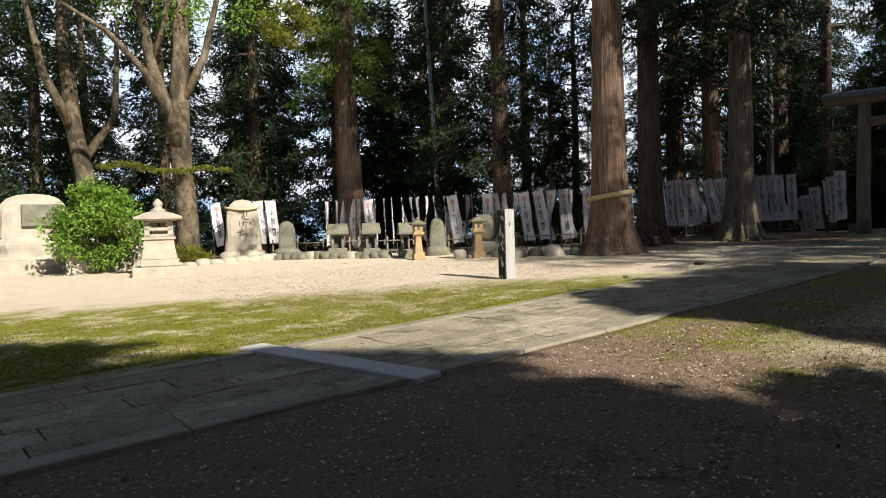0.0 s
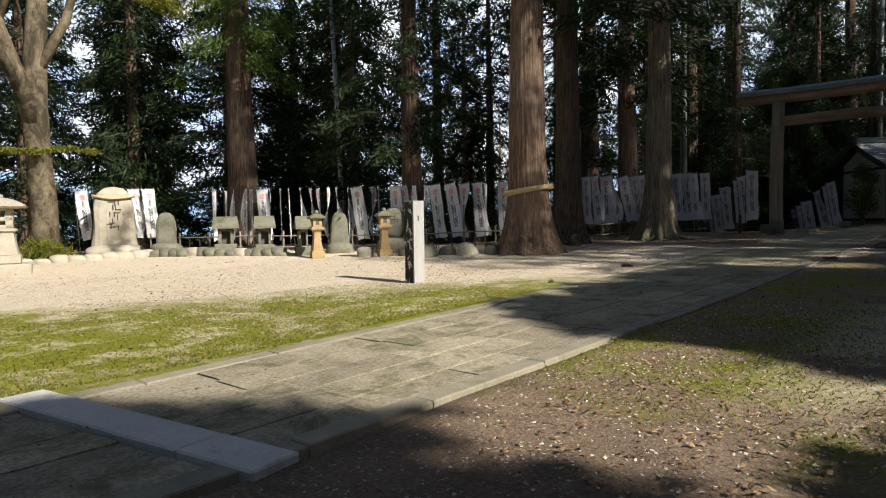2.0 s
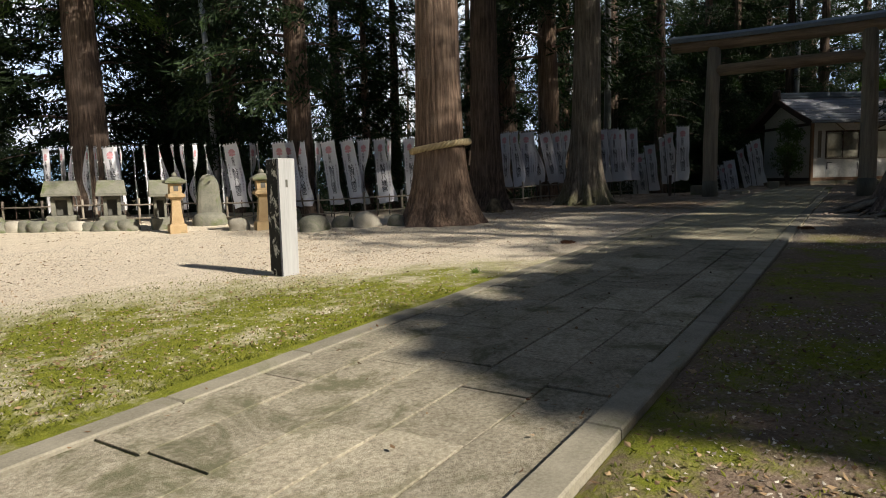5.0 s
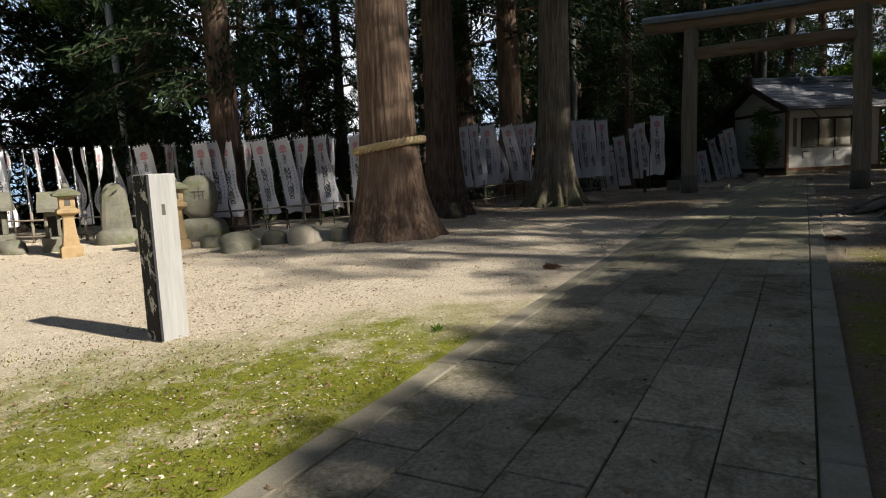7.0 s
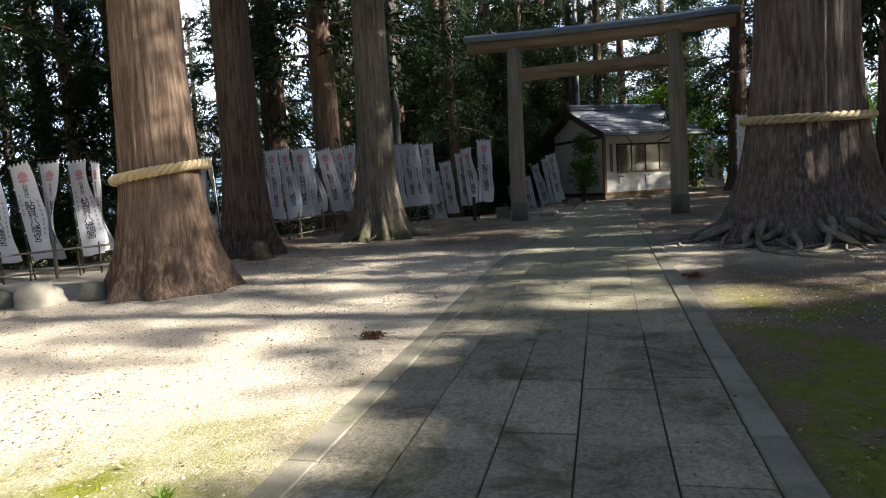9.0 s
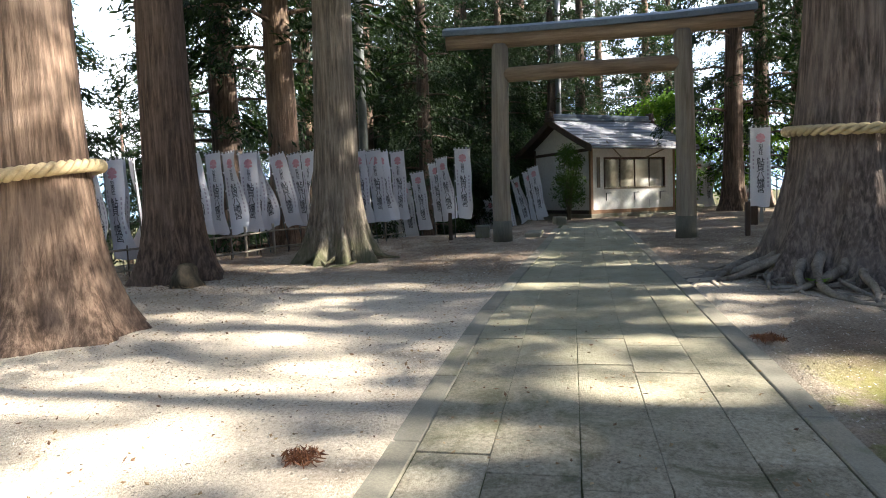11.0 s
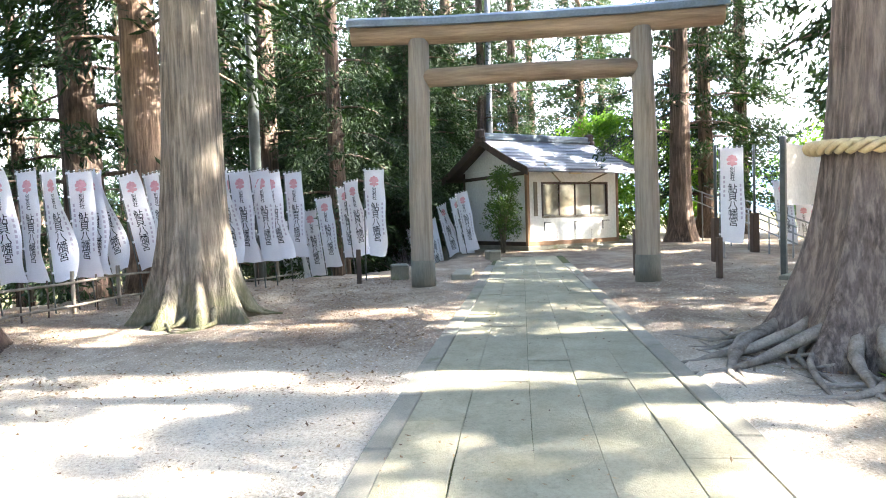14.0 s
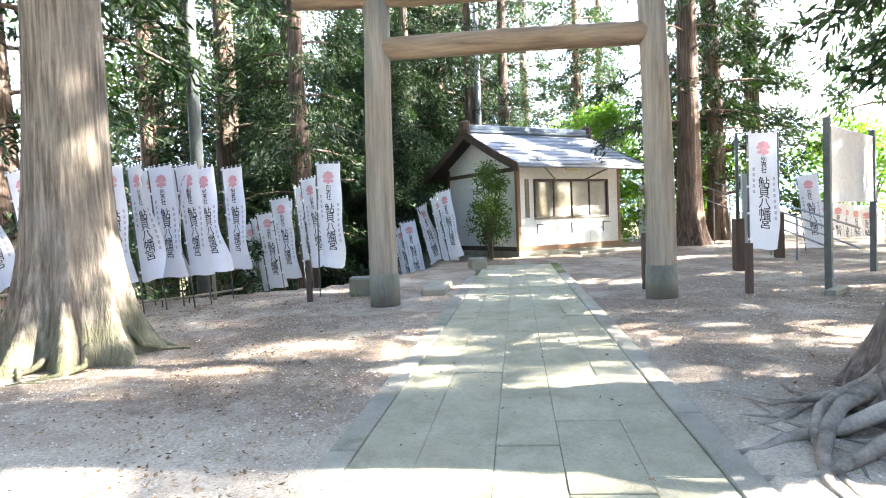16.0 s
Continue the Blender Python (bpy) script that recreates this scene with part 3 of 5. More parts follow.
def roots(tree, spot, r0, count, seed, reach, thick, a0=0.0, a1=math.tau, mt=None):
    rng = np.random.default_rng(seed)
    for i in range(count):
        a = a0 + (a1 - a0) * (i + rng.uniform(0.1, 0.9)) / count
        L = reach * rng.uniform(0.5, 1.0)
        bend = rng.uniform(-0.9, 0.9)
        pts, rad = [], []
        for k in range(9):
            s = k / 8
            aa = a + bend * s * s
            d = r0 + L * s
            x, y = d * math.cos(aa), d * math.sin(aa)
            z = gz(spot[0] + x, spot[1] + y) - gz(*spot)
            lift = 0.5 * (1 - s) ** 2.4 + 0.035 * math.sin(k * 1.9 + i) * (1 - s)
            side = 0.10 * math.sin(k * 1.3 + i * 2.1) * s
            x, y = x - side * math.sin(aa), y + side * math.cos(aa)
            pts.append((x, y, z + lift * (thick / 0.09) - 0.012 * s))
            rad.append(max(0.012, thick * (1 - s * 0.8) * rng.uniform(0.85, 1.15)))
        part("root", Geo().tube(pts, rad, 8), mt or ROOTS, tree)


roots(t4, T4, 1.0, 16, 4, 2.2, 0.085, 1.2, 4.6)
roots(t4, T4, 1.1, 18, 14, 1.7, 0.05, 1.1, 4.6)
roots(t4, T4, 1.25, 14, 24, 1.5, 0.03, 1.3, 4.4)
roots(t3, T3, 0.5, 9, 5, 0.75, 0.06, 2.2, 6.0, BARK_GREY)
roots(t2, T2, 0.5, 5, 6, 0.6, 0.07, 3.0, 5.5, BARK_DARK)

# the wood behind the fence and all around
KINDS, FINE = [], []
for i, (bm, r, h, h0, rad) in enumerate(((BARK_DARK, 0.42, 23, 3.5, 3.6), (BARK_DARK, 0.34, 20, 2.2, 3.2), (BARK_RED, 0.36, 21, 4.5, 3.2), (BARK_DARK, 0.27, 17, 1.2, 2.8))):
    KINDS.append(cedar("tall dark cedar in the wood behind the fence", bm, NEEDLE, pose(60 + 6 * i, 40, gz(60 + 6 * i, 40)), r, h, r * 1.7, 50 + i, h0, rad, 74, 26, 18, "cedars of the wood", leaf=(0.30, 0.062), n=28))
    FINE.append(cedar("tall cedar with hanging sprays beyond the gate", bm, NEEDLE, pose(60 + 6 * i, 52, gz(60 + 6 * i, 52)), r, h, r * 1.7, 150 + i, h0, rad, 62, 22, 22, "cedars of the wood", leaf=(0.24, 0.05), n=32, spread=0.12))

SPOTS = [
    (19.4, 17.9, 0, 0.95), (24.2, 19.3, 2, 0.62), (25.2, 18.7, 1, 0.72), (29.1, 14.2, 2, 1.25), (31.2, 17.1, 0, 1.4), (32.2, 19.6, 1, 0.85),
    (18.6, 28.2, 0, 1.4), (22.5, 25.5, 1, 1), (29.5, 25.5, 0, 1), (36.5, 16.5, 2, 1),
    (35.6, 11.6, 1, 0.95), (39.5, 13, 0, 1), (42.5, 9.5, 3, 1), (44, 7.2, 1, 0.8), (46.5, 5.8, 0, 0.8), (50, 2.2, 2, 0.9), (38.5, 0.3, 0, 0.9), (43.5, -3.5, 1, 1), 
    (48, 12, 1, 1), (55, 7, 0, 1), (16.5, 33.5, 1, 1), (21, 32, 0, 1), (25.5, 30, 2, 1), (14, 38, 0, 1), (9.5, 39, 1, 1), (5.5, 42, 0, 1), (1, 44, 3, 1), (19, 40, 1, 1),
    (-4, 45, 0, 1), (-9, 46, 2, 1), (27, 35, 0, 1), (33, 31, 1, 1), (42, 19, 2, 1), (30, 40, 3, 1), (11, 46, 0, 1), (3, 50, 1, 1), (-14, 40, 0, 1), (-18, 32, 1, 1), (46, 25, 1, 1),
    (-14, 22, 0, 1), (-13, 12, 1, 1), (-15, 2, 0, 1), (-12, -8, 2, 1), (29.6, -2.0, 0, 1.25), (33.5, -8.5, 1, 1.0), (57, 0, 1, 1), (58, 14, 0, 1), (52, 19, 0, 1),
    (47, -3.0, 1, 1.1), (41, -1.3, 3, 1.15), (44, 14.5, 0, 1.2), (49, 9, 0, 1.1), (37.5, 14.5, 0, 1.1), (60, 9.5, 3, 1.5), (63, 16, 3, 1.5), (58, 21, 3, 1.4), (66, 4, 1, 1.4), (55.5, 11.8, 3, 1.3), (64, 25, 1, 1.4), (2.5, 37.5, 1, 1.3), (6.8, 36.5, 3, 1.4), (12.2, 35, 3, 1.4), (15, 30.2, 3, 1.1), (-2, 40.5, 1, 1.3), (17.8, 36, 0, 1.3), (-6, 38, 1, 1.3), (20.3, 22.0, 3, 1.0), (22.5, 29, 3, 1.3), (40, 17, 3, 1.2), 
]
rs = random.Random(4)
for x, y, k, s in SPOTS:
    copy_thing((FINE if 30 < x < 48 and y < 21 else KINDS)[k], pose(x, y, gz(x, y) - 0.05, 0, 0, rs.uniform(0, 360)) @ Matrix.Diagonal((s, s, min(s, 1.1) * rs.uniform(0.95, 1.1), 1)))

# cedars added out of view along the southern edge, whose tops shade the walk
LOW = cedar("dense young cedar at the southern edge, added out of view for shade", BARK_DARK, NEEDLE, pose(-9, -7, gz(-9, -7)), 0.22, 11, 0.4, 61, 0.8, 3.0, 90, 30, 10, "cedars at the southern edge", leaf=(0.6, 0.2), n=20, shape=0.35)
HIGH = cedar("tall cedar at the southern edge, added out of view for dappled shade", BARK_DARK, NEEDLE, pose(35.5, -12, gz(35.5, -12)), 0.4, 19, 0.7, 62, 4.0, 4.0, 56, 12, 13, "cedars at the southern edge", leaf=(0.4, 0.09), n=24, shape=0.5)
for x, y, s in ((-6.2, -7.4, 1.05), (-3.4, -6.6, 1.10), (-0.8, -7.2, 1.15), (1.6, -6.8, 1.04), (3.6, -7.3, 0.88), (6.0, -7.4, 0.56), (8.3, -7.0, 0.42), (10.6, -6.8, 0.86), (12.6, -7.3, 0.90), (14.8, -6.9, 0.86), (-8.0, -3.0, 0.9), (-9.0, 3.0, 1.0), (-10, 8, 1.0)):
    copy_thing(LOW, pose(x, y, gz(x, y) - 0.05, 0, 0, rs.uniform(0, 360)) @ Matrix.Diagonal((1.1, 1.1, s, 1)))
for x, y, s in ((16.6, -9.0, 0.98), (18.9, -11.0, 1.3), (21.0, -7.0, 0.9), (24.6, -8.5, 1.0), (28.0, -6.4, 0.95), (31.5, -10, 1.05), (26.5, -4.0, 1.0), (33.5, -5.0, 1.1), (35.5, -7.8, 1.1), (39, -9.5, 1.2), (43.5, -9, 1.15), (22.0, -14, 1.1), (27.5, -14, 1.1), (33.5, -15, 1.1)):
    copy_thing(HIGH, pose(x, y, gz(x, y) - 0.05, 0, 0, rs.uniform(0, 360)) @ Matrix.Diagonal((1.1, 1.1, s, 1)))

# dense young cedars on the slope between the gate and the hut
YOUNG = cedar("dense deep-green young cedar on the slope beside the hut", BARK_DARK, NEEDLE, at(39.6, 9.9), 0.2, 8.5, 0.34, 63, 0.6, 2.1, 84, 34, 24, "young cedars beside the hut", leaf=(0.20, 0.04), n=20, shape=0.6, spread=0.12)
for x, y, s in ((41.8, 11.8, 1.15), (37.4, 12.4, 0.9), (44.0, 9.4, 1.2), (40.2, 14.2, 1.25)):
    copy_thing(YOUNG, pose(x, y, gz(x, y) - 0.05, 0, 0, rs.uniform(0, 360)) @ Matrix.Diagonal((s, s, s, 1)))

# ---- the paved walk ----
walkway = thing("pavement", "paved stone walk of worn grey slabs between low kerbs", "pavement", kind="structure")


def left_edge(x):
    return float(np.interp(x, EX, EY))


bed = Geo()
for x in range(-8, 35):
    bed.add([(x, 4.76, gz(x, 5) - 0.016), (x + 1, 4.76, gz(x + 1, 5) - 0.016), (x + 1, left_edge(x + 1) - 0.1, gz(x + 1, 6) - 0.016), (x, left_edge(x) - 0.1, gz(x, 6) - 0.016)], [(0, 1, 2, 3)])
part("joint_bed", bed, JOINT, walkway)

# the pale strip across the walk, a little askew
strip = Geo()
for x0, x1, y0, y1 in ((0, 0.33, 0, 0.62), (0, 0.33, 0.628, 2.72)):
    strip.box(x0, x1, y0, y1, -0.06, 0.035, pose(4.38, 4.66, gz(4.5, 5), 0, 0, 8.5), 0.012)
part("concrete_strip", strip, CONCRETE, walkway, "pale concrete strip laid across the walk")


def slanted(x0, x1, y0, y1, y2, y3, top, deep, c, s0=0.0, s1=0.0):
    """A slab whose long sides follow the walk; its top edge is worn."""
    g = Geo()
    z0, z1 = gz(x0, 6), gz(x1, 6)
    lo = [(x0, y0, z0 - deep), (x1, y1, z1 - deep), (x1 + s1, y2, z1 - deep), (x0 + s0, y3, z0 - deep)]
    mid = [(x0, y0, z0 + top - c), (x1, y1, z1 + top - c), (x1 + s1, y2, z1 + top - c), (x0 + s0, y3, z0 + top - c)]
    hi = [(x0 + c, y0 + c, z0 + top), (x1 - c, y1 + c, z1 + top), (x1 + s1 - c, y2 - c, z1 + top), (x0 + s0 + c, y3 - c, z0 + top)]
    fs = [(8, 9, 10, 11)]
    for k in range(4):
        j = (k + 1) % 4
        fs += [(k, j, 4 + j, 4 + k), (4 + k, 4 + j, 8 + j, 8 + k)]
    return g.add(lo + mid + hi, fs)


rp = random.Random(8)
COLS = (0, 0.19, 0.40, 0.59, 0.81, 1.0)


def row(px, k):
    """The y of the joint k at px along the walk."""
    return 4.96 + ((left_edge(px) - 0.2) - 4.96) * COLS[k]


for col in range(5):
    # where the pale strip crosses this column of slabs
    cut = 4.37 - 0.15 * (row(4.4, col) - 4.66)
    lean = -0.15 * (row(4.4, col + 1) - row(4.4, col))
    cuts = [-7.0 + rp.uniform(0, 0.6)]
    while cuts[-1] < cut - 1.5:
        cuts.append(cuts[-1] + rp.uniform(0.7, 1.2))
    runs = [(a, b, 0, 0) for a, b in zip(cuts, cuts[1:])] + [(cuts[-1], cut, 0, lean)]
    x = cut + 0.345
    first = True
    while x < 34.0:
        L = rp.uniform(0.7, 1.3)
        runs.append((x, min(x + L, 34.2), lean if first else 0, 0))
        first = False
        x += L
    for a, b, s0, s1 in runs:
        gap = 0.006 if a < 15 else 0.002
        part("paving_slab", slanted(a + gap, b - gap, row(a, col) + gap, row(b, col) + gap, row(b, col + 1) - gap, row(a, col + 1) - gap, rp.uniform(-0.007, 0.007), 0.09, 0.003, s0, s1), SLAB, walkway)
for side in (0, 1):
    x = -7.0
    while x < 31.0:
        L = rp.uniform(1.0, 1.6)
        e = x + L
        a, b = (4.76, 4.953) if side == 0 else (left_edge(x) - 0.193, left_edge(x))
        sk = 0 if side == 0 else left_edge(e) - left_edge(x)
        if not (side == 1 and 3.9 < x < 4.4):
            part("kerbstone", slanted(x + 0.006, e - 0.006, a, a + sk, b + sk, b, 0.004 + (0.026 if side == 0 else 0.006) * (x < 9) + rp.uniform(-0.006, 0.006), 0.12, 0.01), KERB, walkway)
        x = e
step = Geo().box(0, 1.6, 0, 0.42, -0.1, 0.13, None, 0.02)
solo("stone_step", step, KERB, "long low stone step beside the gate post", "step", at(29.0, 7.15))


# ---- the gate ----
torii = thing("torii_gate", "weathered plain wooden torii gate with blue-grey capped top beam", "gate")
for y in (8.05, 3.72):
    z = gz(28.2, y)
    part("pillar", Geo().tube([(28.2, y, z - 0.3), (28.2, y, z + 0.02), (28.19, y + (0.01 if y > 5 else -0.01), z + 1.5), (28.18, y - (0.02 if y > 5 else -0.02), z + 3.2), (28.2, y - (0.06 if y > 5 else -0.06), 5.33)], [0.235, 0.232, 0.222, 0.21, 0.20], 24), WOODGREY, torii)
    part("foot_wrap", Geo().tube([(28.2, y, z - 0.05), (28.2, y, z + 0.52)], [0.243, 0.238], 24), surface("damp_wood", (0.10, 0.095, 0.075), (0.19, 0.18, 0.145), 4, 0.8, (1, 1, 0.2)) if y > 7 else bpy.data.materials["damp_wood"], torii, "darker damp band at the pillar foot")
part("tie_beam", Geo().tube([(28.2, 7.95, 4.60), (28.2, 5.9, 4.62), (28.2, 3.8, 4.60)], [0.18, 0.185, 0.18], 20), BEAM, torii)
part("top_beam", Geo().tube([(28.2, 9.30, 5.50), (28.2, 7.6, 5.45), (28.2, 5.8, 5.44), (28.2, 4.0, 5.45), (28.2, 2.28, 5.50)], 0.20, 20), BEAM, torii)
cap = Geo()
ys5 = [9.36, 7.6, 5.8, 4.0, 2.22]
zs5 = [5.62, 5.57, 5.56, 5.57, 5.62]
vs = []
for yy, zz in zip(ys5, zs5):
    vs += [(27.94, yy, zz - 0.02), (28.46, yy, zz - 0.02), (28.46, yy, zz + 0.10), (28.2, yy, zz + 0.22), (27.94, yy, zz + 0.10)]
fs = [tuple(range(5)), tuple(range(20, 25))[::-1]]
for i in range(4):
    for k in range(5):
        fs.append((i * 5 + k, (i + 1) * 5 + k, (i + 1) * 5 + (k + 1) % 5, i * 5 + (k + 1) % 5))
part("beam_cap", cap.add(vs, fs), COPPER, torii, "blue-grey sheet metal cap along the top beam")


# ---- the office hut ----
HUT = pose(36.33, 5.65, gz(36.6, 4.6) - 0.06, 0, 0, -55)
hut = thing("shrine_hut", "small white-walled hut with brown trim and grey sheet roof", "hut", HUT)
W, D, EH, RH = 3.95, 3.8, 2.80, 3.82
part("footing", Geo().box(-0.03, W + 0.03, -0.03, D, -0.3, 0.2, None, 0.02), KERB, hut)
fw = Geo()
for x0, x1, z0, z1 in ((0.09, 0.62, 0.32, EH), (3.42, W - 0.09, 0.32, EH), (0.62, 3.42, 0.32, 1.14), (0.62, 3.42, 2.2, EH)):
    fw.box(x0, x1, 0.0, 0.09, z0, z1, None, 0.004)
part("front_wall", fw, PLASTER, hut)
sw = Geo().box(0, 0.09, 0.1, D, 0.32, EH)
sw.add([(0, -0.05, EH), (0.09, -0.05, EH), (0.09, D, EH), (0, D, EH), (0, D / 2, RH - 0.12), (0.09, D / 2, RH - 0.12)], [(0, 3, 4), (1, 5, 2), (0, 4, 5, 1), (3, 2, 5, 4)])
part("side_wall", sw, PLASTER, hut)
sw2 = Geo().box(W - 0.09, W, 0.1, D, 0.32, EH)
sw2.add([(W - 0.09, 0, EH), (W, 0, EH), (W, D, EH), (W - 0.09, D, EH), (W - 0.09, D / 2, RH - 0.12), (W, D / 2, RH - 0.12)], [(0, 3, 4), (1, 5, 2), (0, 4, 5, 1), (3, 2, 5, 4)])
part("side_wall", sw2, PLASTER, hut)
part("back_wall", Geo().box(0.1, W - 0.1, D - 0.09, D, 0.32, EH), PLASTER, hut)
part("floor_slab", Geo().box(0.1, W - 0.1, 0.1, D - 0.1, 0.2, 0.32), BROWNWOOD, hut)
for x in (-0.015, W - 0.095):
    part("corner_post", Geo().box(x, x + 0.11, -0.015, 0.1, 0.2, EH, None, 0.006), BROWNWOOD, hut)
part("sill_beam", Geo().box(-0.02, W + 0.02, -0.025, 0.06, 0.2, 0.335, None, 0.008), BROWNWOOD, hut)
part("side_sill_beam", Geo().box(-0.02, 0.08, 0.11, D, 0.2, 0.335, None, 0.008), DARKWOOD, hut)
part("side_rail", Geo().box(-0.02, 0.06, 0.1, D, EH - 0.32, EH - 0.2, None, 0.008), DARKWOOD, hut)
part("side_post", Geo().box(-0.02, 0.06, D - 0.12, D, 0.335, EH, None, 0.008), DARKWOOD, hut)
win = part("window", Geo().box(0.58, 3.46, -0.035, 0.03, 1.08, 1.15, None, 0.006), WOODGREY, hut, "four-light sliding window in dark frame")
wf = Geo()
for b in ((0.58, 3.46, 2.18, 2.25), (0.58, 0.64, 1.15, 2.18), (3.40, 3.46, 1.15, 2.18)):
    wf.box(b[0], b[1], -0.03, 0.05, b[2], b[3], None, 0.006)
part("window_frame", wf, DARKWOOD, win)
for i in range(4):
    x0 = 0.64 + i * 0.69
    part("pane", Geo().box(x0 + 0.03, x0 + 0.66, 0.03 + 0.012 * (i % 2), 0.036 + 0.012 * (i % 2), 1.16, 2.17, None, 0.001), REFLECTION_GLASS if i < 2 else GLASS, win)
    part("stile", Geo().box(x0, x0 + 0.035, 0.015, 0.06, 1.15, 2.18, None, 0.004), DARKWOOD, win)
for x in (0.66, 1.95, 3.2):
    part("shelf_bracket", Geo().box(x, x + 0.02, -0.03, -0.002, 0.66, 0.95, None, 0.003).box(x, x + 0.022, -0.33, -0.0, 0.93, 0.95, None, 0.003), INK, hut, "black folding shelf bracket")
for x in (1.2, 1.96, 2.7):
    part("board_joint", Geo().box(x, x + 0.008, -0.003, 0.002, 0.36, 0.66, None, 0.001), DARKWOOD, hut)
part("name_board", Geo().box(0.26, 0.4, -0.03, -0.002, 1.15, 2.25, None, 0.005), WOODGREY, hut, "narrow bare wooden name board")
part("lamp_tube", Geo().box(1.75, 2.25, -0.1, -0.002, 2.52, 2.6, None, 0.02), surface("yellowed_plastic", (0.6, 0.5, 0.25), (0.7, 0.6, 0.33), 5, 0.5), hut, "yellowed strip lamp under the eave")
for x0, x1 in ((0.3, 1.4), (3.65, 2.5)):
    part("eave_strut", Geo().tube([(x0, -0.55, EH - 0.02), (x1, -0.03, 2.22)], 0.025, 6), WOODGREY, hut)
ov, gv = 0.72, 0.48
slope = (RH - EH) / (D / 2)


def roof_z(y):
    t = (D / 2 - abs(y - D / 2)) / (D / 2)
    return EH + (RH - EH) * t + 0.10 * (1 - t) ** 2 if t < 1 else RH


roofdeck = Geo()
prof = [-ov, 0, 0.6, 1.2, D / 2, D - 1.2, D - 0.6, D, D + ov]
vs = []
for y in prof:
    z = roof_z(y)
    vs += [(-gv, y, z - 0.09), (W + gv, y, z - 0.09), (W + gv, y, z), (-gv, y, z)]
fs = [(0, 1, 2, 3), (32, 35, 34, 33)]
for i in range(8):
    for k in range(4):
        fs.append((i * 4 + k, (i + 1) * 4 + k, (i + 1) * 4 + (k + 1) % 4, i * 4 + (k + 1) % 4))
roof = part("roof", roofdeck.add(vs, fs), DARKWOOD, hut)
rr = random.Random(2)
rows = 9
for i in range(rows):
    y0 = -ov - 0.02 + (D / 2 + ov) * i / rows
    y1 = -ov + (D / 2 + ov) * (i + 1) / rows + 0.03
    for back in (0, 1):
        x = -gv - 0.03
        while x < W + gv:
            e = min(x + rr.uniform(1.1, 1.6), W + gv + 0.03)
            q = Geo()
            ya, yb = (y0, y1) if not back else (D - y0, D - y1)
            za, zb = roof_z(y0) + 0.045, roof_z(min(y1, D / 2)) + 0.008
            q.add([(x, ya, za - 0.04), (e - 0.006, ya, za - 0.04), (e - 0.006, ya, za), (x, ya, za), (x, yb, zb), (e - 0.006, yb, zb)], [(0, 1, 2, 3) if not back else (3, 2, 1, 0), (3, 2, 5, 4) if not back else (4, 5, 2, 3)])
            part("roof_sheet", q, ROOF, roof)
            x = e
for x in (-gv - 0.04, W + gv):
    q = Geo()
    vs = []
    for y in prof:
        z = roof_z(y)
        vs += [(x, y, z - 0.2), (x + 0.04, y, z - 0.2), (x + 0.04, y, z + 0.05), (x, y, z + 0.05)]
    fs = [(0, 1, 2, 3), (32, 35, 34, 33)]
    for i in range(8):
        for k in range(4):
            fs.append((i * 4 + k, (i + 1) * 4 + k, (i + 1) * 4 + (k + 1) % 4, i * 4 + (k + 1) % 4))
    part("barge_board", q.add(vs, fs), DARKWOOD, roof, "dark brown curved barge board")
part("ridge", Geo().box(-gv - 0.05, W + gv + 0.05, D / 2 - 0.16, D / 2 + 0.16, RH - 0.02, RH + 0.06).box(-gv, W + gv, D / 2 - 0.10, D / 2 + 0.10, RH + 0.06, RH + 0.22, None, 0.03), COPPER, roof)
for x in (-gv - 0.1, W + gv - 0.12):
    part("ridge_end", Geo().box(x, x + 0.22, D / 2 - 0.19, D / 2 + 0.19, RH + 0.0, RH + 0.34, None, 0.06).box(x + 0.03, x + 0.19, D / 2 - 0.27, D / 2 + 0.27, RH - 0.12, RH + 0.08, None, 0.05), DARKWOOD, roof, "dark moulded ridge end tile")
part("gutter", Geo().tube([(-gv, -ov - 0.05, roof_z(-ov) - 0.06), (W + gv, -ov - 0.05, roof_z(-ov) - 0.075)], 0.045, 8), STEEL, roof)
solo("concrete_apron", Geo().box(1.5, 4.5, -0.85, -0.1, -0.2, 0.13, None, 0.02), KERB, "low concrete apron in front of the hut", "step", HUT)

# ---- banners ----
CLOTH_W, CLOTH_H = 0.46, 1.86


def letters(text, size):
    cu = bpy.data.curves.new("letters", "FONT")
    cu.body, cu.size, cu.align_x, cu.space_line, cu.resolution_u = "\n".join(text), size, "CENTER", 0.86, 2
    cu.offset = 0.001
    ob = bpy.data.objects.new("letters", cu)
    me = bpy.data.meshes.new_from_object(ob)
    v = [tuple(p.co) for p in me.vertices]
    f = [tuple(p.vertices) for p in me.polygons]
    bpy.data.objects.remove(ob)
    return v, f


BIG, SMALL = letters("鮎貝八幡宮", 0.19), letters("別表社", 0.10)


